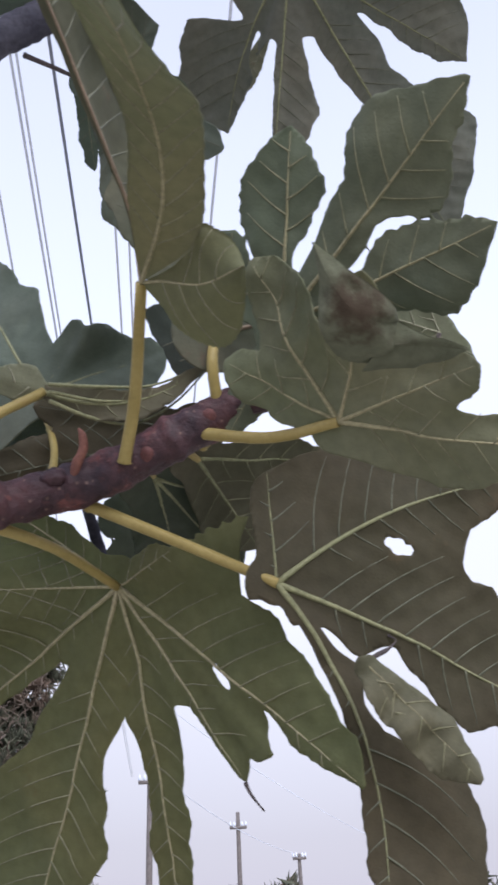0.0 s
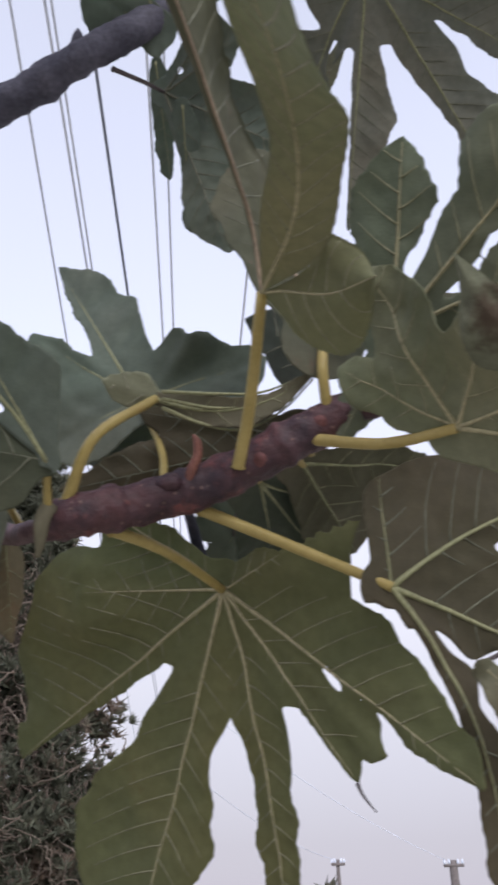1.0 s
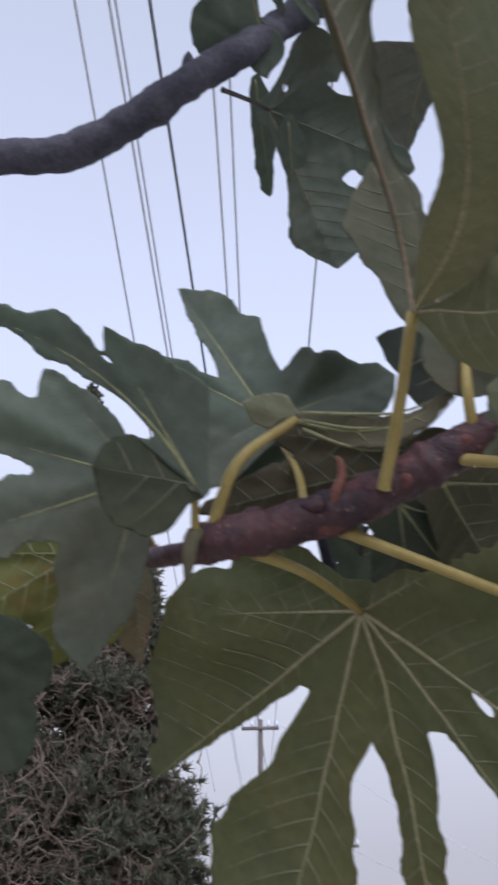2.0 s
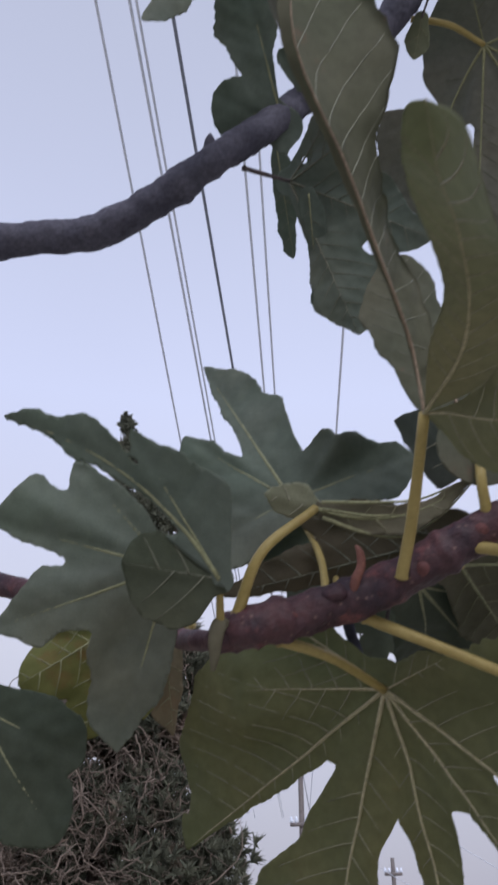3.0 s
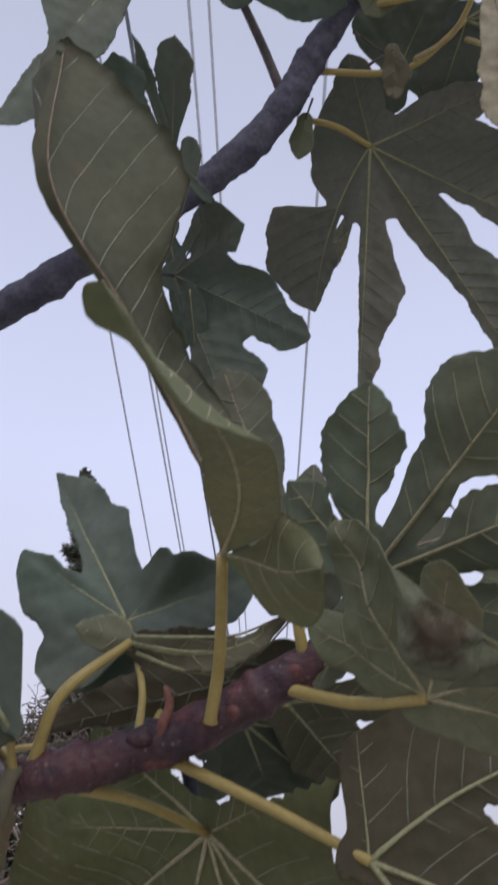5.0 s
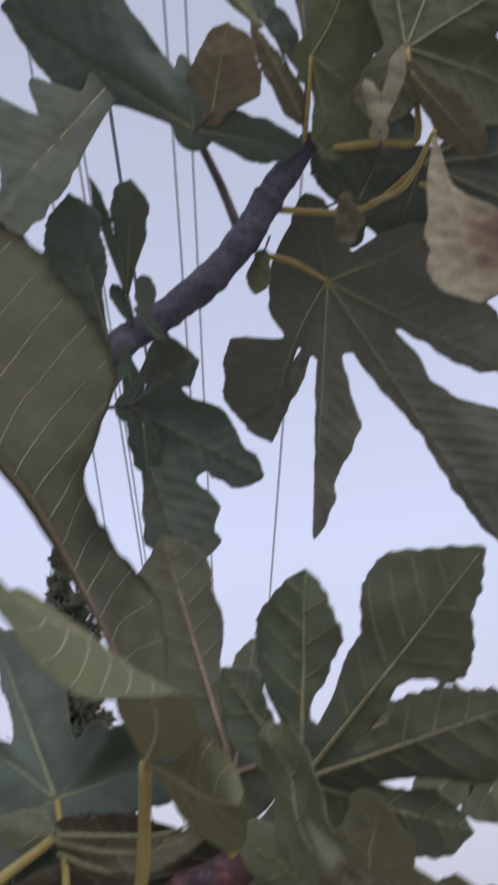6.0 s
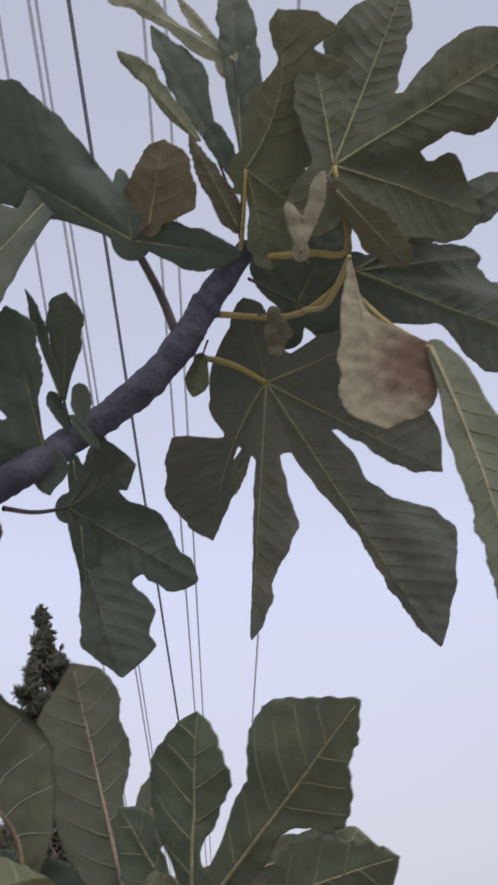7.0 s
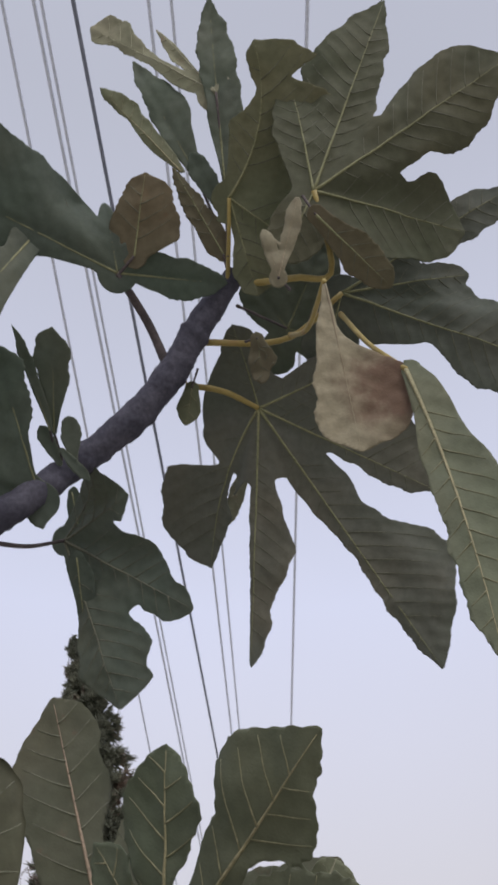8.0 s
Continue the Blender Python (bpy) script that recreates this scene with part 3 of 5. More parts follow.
# ---- fig tree: wood ----
fig_tree = tagged(new("fig_tree"), "fig tree with red shoots, knotty branches and large lobed leaves", "tree")
branch(fig_tree, "shoot", "reddish-brown young fig shoot with leaf scars",
       [(-0.552, 0.933, 1.986), (-0.298, 0.785, 1.869), (-0.207, 0.637, 1.798), (-0.158, 0.532, 1.748), (-0.124, 0.464, 1.722), (-0.112, 0.459, 1.7245), (-0.097, 0.457, 1.728), (-0.073, 0.464, 1.735), (-0.039, 0.466, 1.746), (-0.008, 0.460, 1.757), (0.024, 0.455, 1.773), (0.053, 0.450, 1.785)],
       [0.014, 0.011, 0.0085, 0.0065, 0.0062, 0.0118, 0.0122, 0.0120, 0.0124, 0.0120, 0.0126, 0.0108], BARK_RED, 240, 28, 0.15,
       [(0.44, 0.10, 0.008), (0.53, 0.08, 0.006), (0.60, 0.12, 0.016), (0.71, 0.10, 0.007), (0.78, 0.07, 0.014), (0.87, 0.13, 0.008), (0.93, 0.08, 0.006)], 3)
branch(fig_tree, "limb", "grey knotty fig limb",
       [(-0.617, 0.602, 2.096), (-0.459, 0.564, 2.122), (-0.382, 0.559, 2.134), (-0.323, 0.559, 2.142), (-0.259, 0.560, 2.144), (-0.201, 0.548, 2.162), (-0.147, 0.530, 2.186), (-0.096, 0.527, 2.223), (-0.051, 0.535, 2.274), (-0.006, 0.525, 2.308), (0.035, 0.510, 2.352), (0.059, 0.496, 2.390), (0.084, 0.479, 2.423), (0.111, 0.459, 2.449)],
       [0.022, 0.019, 0.0165, 0.0155, 0.0155, 0.0150, 0.0145, 0.0145, 0.0140, 0.0145, 0.0155, 0.0145, 0.0130, 0.0105], BARK_GREY, 260, 24, 0.15,
       [(0.33, 0.10, 0.018), (0.42, 0.16, 0.010), (0.62, 0.13, 0.009), (0.71, 0.07, 0.02), (0.86, 0.15, 0.010)], 9)
branch(fig_tree, "trunk", "grey fig trunk", [(-1.0, 0.95, -0.1), (-0.95, 0.92, 0.8), (-0.552, 0.933, 1.986), (-0.617, 0.602, 2.096)], [0.075, 0.055, 0.04, 0.02], BARK_GREY, 60, 20, 0.15, (), 5)

# ---- leaves ----
leaf(fig_tree, "large five-lobed green fig leaf hanging below the shoot",
     (-0.027, 0.544, 1.713), (0.079, 0.314, -0.946), (0.564, 0.769, 0.302),
     [lobe(0, 0.249, 0.0200, 0.0200, lift=0.023, bow=-0.012, rise=1.15, p=[(0.31, 0.0170), (0.38, 0.0124), (0.49, 0.0127), (0.64, 0.0160)], n=[(0.30, 0.0252), (0.36, 0.0220), (0.48, 0.0179), (0.63, 0.0145)]),
      lobe(23, 0.277, 0.0300, 0.0300, lift=-0.005, rise=1.15, p=[(0.19, 0.0210), (0.33, 0.0353), (0.42, 0.0402), (0.49, 0.0564), (0.56, 0.0681), (0.63, 0.0699), (0.75, 0.0643)], n=[(0.26, 0.0257), (0.33, 0.0188), (0.38, 0.0184), (0.47, 0.0243), (0.56, 0.0339)]),
      lobe(61, 0.205, 0.0443, 0.0388, lift=-0.012, rise=1.15, p=[(0.37, 0.0906), (0.47, 0.0912), (0.60, 0.0852), (0.71, 0.0730), (0.87, 0.0555), (0.89, 0.0040), (0.97, 0.0343)], n=[(0.29, 0.0110), (0.56, 0.0082), (0.64, 0.0065)]),
      lobe(95, 0.095, 0.0241, 0.0275, lift=-0.030, peak=0.5, neck=0.8),
      lobe(126, 0.110, 0.0130, 0.0350, lift=-0.006, peak=0.6, neck=0.8),
      lobe(-36, 0.139, 0.0100, 0.0100, lift=-0.006, blunt=1, rise=1.15, p=[(0.62, 0.0057), (0.86, 0.0021), (0.96, 0.0029)], n=[(0.60, 0.0287), (0.70, 0.0304), (0.74, 0.0007), (0.83, 0.0310), (0.94, 0.0127)]),
      lobe(-47, 0.143, 0.0120, 0.0100, lift=-0.013, bare=True, rise=1.15, p=[(0.85, 0.0158), (0.94, 0.0155)], n=[(0.78, 0.0148), (0.87, 0.0143), (0.89, 0.0071)]),
      lobe(-55, 0.195, 0.0200, 0.0200, lift=-0.021, rise=1.15, p=[(0.65, 0.0022), (0.73, 0.0076), (0.84, 0.0082)], n=[(0.15, 0.0300), (0.35, 0.0400), (0.49, 0.0430), (0.61, 0.0395), (0.68, 0.0350), (0.76, 0.0290), (0.85, 0.0210), (0.93, 0.0150)]),
      lobe(-106, 0.059, 0.0150, 0.0150, lift=-0.020, rise=1.15, p=[(0.92, 0.0065)], n=[(0.07, 0.0080), (0.26, 0.0120), (0.54, 0.0130), (0.86, 0.0070)])],
     stalk=[(-0.084, 0.470, 1.722), (-0.057, 0.499, 1.720)], web=0.5, under=MATURE, sinus=[(57, 0.063), (10, 0.071), (-15, 0.076), (-57, 0.093)], holes=[(0.0512, -0.0707, 0.0026), (0.0547, -0.0732, 0.0032), (0.0582, -0.0762, 0.0032), (0.0610, -0.0784, 0.0023)])
needle = spline([(0.045, 0.531, 1.596), (0.048, 0.534, 1.590), (0.055, 0.539, 1.582)], 8)
v, q = tube(needle, np.linspace(0.0012, 0.0004, 8), 6)
mesh_object("dry_lobe_tip", v, q, [TWIG], fig_tree, "thin dried brown tip of a leaf lobe")
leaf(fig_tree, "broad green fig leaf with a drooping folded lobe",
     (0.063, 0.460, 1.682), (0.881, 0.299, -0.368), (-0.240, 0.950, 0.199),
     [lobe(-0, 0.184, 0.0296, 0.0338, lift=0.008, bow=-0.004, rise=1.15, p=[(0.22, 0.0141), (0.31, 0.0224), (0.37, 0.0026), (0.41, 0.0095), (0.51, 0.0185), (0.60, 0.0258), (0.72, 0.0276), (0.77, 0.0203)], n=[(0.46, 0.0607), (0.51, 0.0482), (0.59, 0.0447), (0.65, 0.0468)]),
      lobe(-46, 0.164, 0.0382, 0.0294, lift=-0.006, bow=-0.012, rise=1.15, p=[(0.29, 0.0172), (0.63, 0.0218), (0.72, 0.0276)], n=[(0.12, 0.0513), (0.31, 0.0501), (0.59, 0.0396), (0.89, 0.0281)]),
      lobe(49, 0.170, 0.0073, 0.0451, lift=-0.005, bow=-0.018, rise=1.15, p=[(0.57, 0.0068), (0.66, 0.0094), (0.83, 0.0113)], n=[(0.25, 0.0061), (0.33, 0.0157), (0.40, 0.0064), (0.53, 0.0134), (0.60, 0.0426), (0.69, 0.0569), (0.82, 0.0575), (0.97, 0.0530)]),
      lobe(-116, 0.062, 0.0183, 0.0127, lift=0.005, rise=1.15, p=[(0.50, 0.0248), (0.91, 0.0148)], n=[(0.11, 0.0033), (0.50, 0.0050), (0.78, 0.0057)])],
     stalk=[(-0.034, 0.476, 1.735), (0.017, 0.471, 1.709)], web=0.3, under=RUSSET_SHADED, vein_mat=DIM_VEIN, fine_mat=FAINT_VEIN, sinus=[(-37, 0.106), (28, 0.020)], holes=[(0.0487, -0.0468, 0.0031), (0.0541, -0.0466, 0.0047), (0.0604, -0.0476, 0.0031)])
v, q = tube(spline([(0.109, 0.479, 1.646), (0.116, 0.478, 1.649), (0.121, 0.479, 1.652), (0.125, 0.480, 1.656), (0.121, 0.480, 1.659)], 14), 0.0010 + 0.0006 * np.sin(np.linspace(0.3, 6.0, 14)), 7, 0.3, 2)
mesh_object("dry_leaf_shred", v, q, [TWIG], fig_tree, "dark dried shred of torn leaf margin")
leaf(fig_tree, "folded green lobe of the broad fig leaf",
     (0.105, 0.452, 1.636), (0.672, 0.125, -0.730), (0.037, 0.979, 0.201),
     [lobe(0, 0.075, 0.0146, 0.0110, lift=0.004, peak=0.5, neck=0.5),
      lobe(17, 0.032, 0.0098, 0.0073, lift=-0.008, peak=0.5, neck=0.6)], web=0.3, rib=0.0006, under=OLIVE, upper=OLIVE, wave=0.012, crumple=0.005)
leaf(fig_tree, "crumpled green fig leaf with a curled pale lobe",
     (0.093, 0.397, 1.741), (-0.510, -0.296, 0.808), (0.591, 0.562, 0.579),
     [lobe(-0, 0.094, 0.0256, 0.0202, lift=0.016, peak=0.5, neck=0.75),
      lobe(53, 0.077, 0.0180, 0.0158, lift=-0.016, peak=0.55, neck=0.7, fold=-10),
      lobe(101, 0.080, 0.0153, 0.0131, lift=-0.004, peak=0.6, neck=0.75),
      lobe(130, 0.098, 0.0248, 0.0158, lift=0.017, peak=0.5, neck=0.7),
      lobe(-34, 0.073, 0.0165, 0.0151, lift=0.005, peak=0.55, neck=0.8)],
     stalk=[(0.028, 0.449, 1.765), (0.062, 0.426, 1.749)], web=0.6, wave=0.01)
sheet_leaf(fig_tree, "curled felted lobe tip of the crumpled fig leaf with a rotten brown patch", (0.071, 0.281, 1.753),
           [dict(rib=[(0.071, 0.281, 1.753), (0.076, 0.284, 1.739), (0.083, 0.287, 1.727), (0.092, 0.293, 1.725), (0.100, 0.299, 1.728), (0.105, 0.303, 1.732)], left=[(0.071, 0.281, 1.753), (0.073, 0.288, 1.743), (0.073, 0.294, 1.732), (0.076, 0.303, 1.722), (0.086, 0.312, 1.719), (0.098, 0.314, 1.723), (0.105, 0.303, 1.732)], right=[(0.071, 0.281, 1.753), (0.083, 0.283, 1.742), (0.094, 0.290, 1.738), (0.101, 0.296, 1.734), (0.105, 0.303, 1.732)],
                 belly=0.26, mats=(ROTTEN, ROTTEN), vein=ROTTEN, radius=0.0004, ripple=0.0050, net=False),
            dict(rib=[(0.097, 0.305, 1.722), (0.108, 0.303, 1.721), (0.121, 0.309, 1.724), (0.135, 0.318, 1.728)], left=[(0.091, 0.317, 1.718), (0.105, 0.314, 1.718), (0.123, 0.318, 1.722), (0.135, 0.318, 1.728)], right=[(0.105, 0.303, 1.732), (0.112, 0.301, 1.725), (0.123, 0.306, 1.725), (0.135, 0.318, 1.729)],
                 belly=0.22, mats=(ROTTEN, ROTTEN), vein=ROTTEN, radius=0.0004, ripple=0.0040, net=False)], nu=72)
# the long leaf: a lobe that comes forward, a curled one that rises and a broad side lobe
LONG_AT = (-0.001, 0.370, 1.806)
FORWARD_RIB = [LONG_AT, (0.012, 0.316, 1.801), (0.013, 0.275, 1.801), (0.004, 0.226, 1.795), (-0.006, 0.190, 1.786), (-0.012, 0.158, 1.784)]
FORWARD_OUTER = [LONG_AT, (0.027, 0.330, 1.798), (0.031, 0.277, 1.794), (0.029, 0.241, 1.782), (0.019, 0.216, 1.771), (0.008, 0.187, 1.760), (-0.003, 0.154, 1.766), (-0.012, 0.158, 1.784)]
FORWARD_INNER = [LONG_AT, (-0.002, 0.310, 1.803), (0.001, 0.260, 1.797), (-0.014, 0.211, 1.804), (-0.019, 0.174, 1.784), (-0.018, 0.160, 1.784), (-0.012, 0.158, 1.784)]
RISING_RIB = [LONG_AT, (-0.005, 0.353, 1.834), (-0.012, 0.328, 1.844), (-0.022, 0.300, 1.859), (-0.034, 0.263, 1.874), (-0.053, 0.208, 1.891), (-0.049, 0.187, 1.945)]
RISING_OUTER = [LONG_AT, (0.008, 0.364, 1.848), (0.003, 0.360, 1.884), (-0.008, 0.341, 1.893), (-0.018, 0.270, 1.894), (-0.008, 0.250, 1.954), (-0.064, 0.232, 2.027), (-0.049, 0.187, 1.945)]
RISING_ROLL = [tuple(np.array(p) + w * np.array((-0.8, -0.5, 0.1))) for p, w in zip(RISING_RIB, (0.0005, 0.002, 0.003, 0.0045, 0.006, 0.007, 0.003))]
SIDE_RIB = [LONG_AT, (0.009, 0.360, 1.799), (0.029, 0.340, 1.781), (0.046, 0.312, 1.768)]
SIDE_TOP = [LONG_AT, (0.016, 0.350, 1.800), (0.026, 0.337, 1.804), (0.028, 0.325, 1.803), (0.036, 0.322, 1.797), (0.043, 0.321, 1.788), (0.047, 0.322, 1.776)]
SIDE_FOOT = [LONG_AT, (0.008, 0.375, 1.797), (0.016, 0.376, 1.784), (0.027, 0.375, 1.774), (0.038, 0.368, 1.766), (0.045, 0.356, 1.766), (0.048, 0.336, 1.771), (0.047, 0.322, 1.776)]
sheet_leaf(fig_tree, "long fig leaf with curled felted lobes reaching forward", LONG_AT,
           [dict(rib=FORWARD_RIB, left=FORWARD_INNER, right=FORWARD_OUTER, belly=0.06, mats=(FOLD, UNDER), vein=VEIN, radius=0.0012),
            dict(rib=RISING_RIB, left=RISING_ROLL, right=RISING_OUTER, belly=0.16, mats=(DULL, DULL), vein=DULL_VEIN, radius=0.0010, ripple=0.0032, slant=-0.13, fine=FAINT_VEIN),
            dict(rib=SIDE_RIB, left=SIDE_FOOT, right=SIDE_TOP, belly=0.12, mats=(FOLD, UNDER), vein=VEIN, radius=0.0009)],
           stalk=[(-0.015, 0.449, 1.752), (-0.008, 0.425, 1.775)])
leaf(fig_tree, "five-lobed green fig leaf standing at the shoot tip",
     (0.071, 0.414, 1.811), (0.038, -0.593, 0.804), (0.382, 0.752, 0.537),
     [lobe(0, 0.105, 0.0200, 0.0200, lift=0.006, rise=1.15, p=[(0.39, 0.0046), (0.47, 0.0120), (0.58, 0.0176), (0.71, 0.0189), (0.83, 0.0140), (0.92, 0.0083)], n=[(0.22, 0.0104), (0.39, 0.0208), (0.51, 0.0262), (0.65, 0.0281), (0.79, 0.0257), (0.90, 0.0166)]),
      lobe(38, 0.153, 0.0300, 0.0300, lift=-0.009, rise=1.15, p=[(0.36, 0.0111), (0.46, 0.0058), (0.55, 0.0171), (0.62, 0.0309), (0.71, 0.0250), (0.77, 0.0199), (0.87, 0.0109)], n=[(0.31, 0.0144), (0.44, 0.0242), (0.49, 0.0204), (0.59, 0.0308), (0.70, 0.0405), (0.76, 0.0368), (0.85, 0.0230)]),
      lobe(65, 0.122, 0.0200, 0.0200, lift=-0.008, rise=1.15, p=[(0.48, 0.0184), (0.60, 0.0281), (0.74, 0.0311), (0.83, 0.0247), (0.94, 0.0078)], n=[(0.41, 0.0052), (0.44, 0.0143), (0.56, 0.0195), (0.71, 0.0177), (0.88, 0.0105)]),
      lobe(105, 0.083, 0.0125, 0.0120, lift=0.023, rise=1.15, p=[(0.28, 0.0231), (0.55, 0.0233), (0.80, 0.0180), (0.94, 0.0097)], n=[(0.52, 0.0103), (0.71, 0.0137), (0.88, 0.0109)]),
      lobe(-45, 0.071, 0.0121, 0.0113, lift=0.010, rise=1.15, p=[(0.38, 0.0053), (0.64, 0.0140), (0.86, 0.0142)], n=[(0.41, 0.0202), (0.68, 0.0212), (0.92, 0.0093)]),
      lobe(-157, 0.064, 0.0125, 0.0113, lift=-0.013, peak=0.6, neck=0.5)],
     stalk=[(0.028, 0.471, 1.772), (0.064, 0.439, 1.789)], web=0.27, tooth=0.002, under=GREY)
leaf(fig_tree, "grey-green fig leaf behind the shoot tip",
     (0.035, 0.439, 1.824), (-0.297, -0.063, 0.953), (-0.188, 0.982, 0.006),
     [lobe(0, 0.150, 0.0320, 0.0320, lift=-0.006, rise=1.15, p=[(0.41, 0.0125), (0.57, 0.0234), (0.74, 0.0227), (0.89, 0.0216), (0.97, 0.0140)], n=[(0.28, 0.0269), (0.42, 0.0287), (0.55, 0.0310), (0.62, 0.0340), (0.70, 0.0352), (0.83, 0.0221), (0.94, 0.0110)]),
      lobe(27, 0.087, 0.0105, 0.0105, lift=0.013, peak=0.6, neck=0.5),
      lobe(88, 0.139, 0.0173, 0.0130, lift=-0.003, peak=0.6, neck=0.5)],
     stalk=[(0.036, 0.449, 1.779), (0.033, 0.434, 1.800)], web=0.25, vein_mat=DULL_VEIN, fine_mat=FAINT_VEIN, under=DULL)
leaf(fig_tree, "dull grey-green bent fig leaf below the long curled one",
     (0.040, 0.487, 1.843), (-0.865, -0.297, 0.404), (-0.068, 0.868, 0.491),
     [lobe(-0, 0.056, 0.0200, 0.0200, lift=0.010, blunt=3, rise=1.15, p=[(0.27, 0.0108), (0.56, 0.0163), (0.83, 0.0142), (0.96, 0.0060)], n=[(0.06, 0.0163), (0.20, 0.0286), (0.53, 0.0181), (0.77, 0.0104)])], under=SHADE, upper=SHADE, rib=0.0006, web=0.1, vein_mat=PALE_VEIN, fine_mat=PALE_VEIN)
leaf(fig_tree, "pale felted fig leaf behind the five-lobed one",
     (0.168, 0.454, 1.832), (-0.946, -0.230, 0.228), (-0.036, 0.775, 0.631),
     [lobe(0, 0.054, 0.0120, 0.0120, peak=0.6, neck=0.6),
      lobe(-50, 0.042, 0.0130, 0.0130, peak=0.6, neck=0.6),
      lobe(-131, 0.037, 0.0180, 0.0180, peak=0.6, neck=0.6),
      lobe(48, 0.043, 0.0120, 0.0120, peak=0.6, neck=0.6)],
     stalk=[(0.153, 0.493, 1.799)], under=SILK, upper=FELT, web=0.45, stalk_r=0.002, vein_mat=PALE_VEIN, fine_mat=PALE_VEIN, stalk_mat=TWIG)
leaf(fig_tree, "dark green fig leaf with pointed lobes above the shoot",
     (-0.081, 0.525, 1.840), (-0.466, 0.076, 0.881), (-0.170, -0.985, -0.005),
     [lobe(0, 0.152, 0.0202, 0.0291, lift=-0.010, rise=1.15, p=[(0.36, 0.0120), (0.49, 0.0076), (0.67, 0.0082), (0.86, 0.0039)], n=[(0.04, 0.0244), (0.27, 0.0264), (0.42, 0.0325), (0.54, 0.0339), (0.62, 0.0275), (0.77, 0.0249), (0.86, 0.0175)]),
      lobe(-69, 0.052, 0.0120, 0.0127, lift=0.018, peak=0.7, neck=0.5),
      lobe(-100, 0.090, 0.0151, 0.0180, lift=-0.010, rise=1.15, p=[(0.35, 0.0229), (0.63, 0.0224), (0.79, 0.0149), (0.92, 0.0109)], n=[(0.43, 0.0243), (0.69, 0.0275), (0.91, 0.0197)]),
      lobe(25, 0.096, 0.0188, 0.0225, lift=0.010, rise=1.15, p=[(0.46, 0.0386), (0.75, 0.0300), (0.93, 0.0144)], n=[(0.51, 0.0089), (0.65, 0.0063), (0.80, 0.0083)]),
      lobe(83, 0.070, 0.0290, 0.0218, lift=-0.006, peak=0.6, neck=0.7)],
     stalk=[(-0.059, 0.478, 1.756), (-0.063, 0.498, 1.788)], web=0.45, stalk_r=0.003, vein_mat=DIM_VEIN)
leaf(fig_tree, "narrow fig leaf folded along its rib over the shoot",
     (-0.062, 0.454, 1.797), (0.986, -0.079, 0.147), (0.008, 0.902, 0.431),
     [lobe(0, 0.096, 0.0200, 0.0200, lift=-0.004, fold=-25, bow=0.015, rise=1.15, p=[(0.11, 0.0058), (0.26, 0.0088), (0.45, 0.0119), (0.67, 0.0093), (0.90, 0.0034)], n=[(0.14, 0.0091), (0.37, 0.0094), (0.63, 0.0054), (0.86, 0.0039)])],
     stalk=[(-0.107, 0.450, 1.734), (-0.092, 0.434, 1.762)], web=0.3, under=BROWN, vein_mat=DIM_VEIN)
leaf(fig_tree, "pale rounded end of the folded fig leaf",
     (-0.062, 0.454, 1.797), (-0.934, -0.283, 0.217), (-0.180, 0.899, 0.399),
     [lobe(-0, 0.032, 0.0150, 0.0150, lift=-0.004, blunt=4, rise=1.15, p=[(0.25, 0.0130), (0.64, 0.0123), (0.92, 0.0057)], n=[(0.01, 0.0055), (0.42, 0.0103), (0.82, 0.0065)])], web=0.2, under=SILK, upper=FELT, rib=0.0008, vein_mat=PALE_VEIN, fine_mat=PALE_VEIN)
v, q = tube(spline([(-0.058, 0.446, 1.797), (-0.026, 0.450, 1.797), (-0.001, 0.451, 1.798), (0.025, 0.448, 1.807)], 16), np.linspace(0.0012, 0.0005, 16), 7)
mesh_object("rib", v, q, [DIM_VEIN], fig_tree, "pale rib of the folded leaf")
v, q = tube(spline([(-0.058, 0.452, 1.790), (-0.034, 0.459, 1.782), (-0.011, 0.462, 1.780), (0.011, 0.458, 1.790), (0.029, 0.449, 1.805)], 16), np.linspace(0.0012, 0.0005, 16), 7)
mesh_object("rib", v, q, [DIM_VEIN], fig_tree, "pale rib of the folded leaf")
v, q = tube(spline([(-0.058, 0.449, 1.794), (-0.027, 0.454, 1.790), (0.005, 0.455, 1.793)], 16), np.linspace(0.0012, 0.0005, 16), 7)
mesh_object("rib", v, q, [DIM_VEIN], fig_tree, "pale rib of the folded leaf")
leaf(fig_tree, "shaded fig leaf behind the folded one",
     (-0.054, 0.536, 1.792), (-0.875, -0.104, 0.474), (0.035, -0.988, -0.153),
     [lobe(0, 0.074, 0.0225, 0.0225, lift=-0.035, peak=0.6, neck=0.7),
      lobe(-105, 0.048, 0.0225, 0.0225, lift=-0.038, peak=0.6, neck=0.7),
      lobe(-148, 0.070, 0.0218, 0.0218, lift=-0.026, peak=0.6, neck=0.7),
      lobe(55, 0.036, 0.0181, 0.0181, lift=-0.027, peak=0.6, neck=0.7)],
     stalk=[(-0.052, 0.470, 1.749)], web=0.6, stalk_r=0.003, vein_mat=DIM_VEIN)
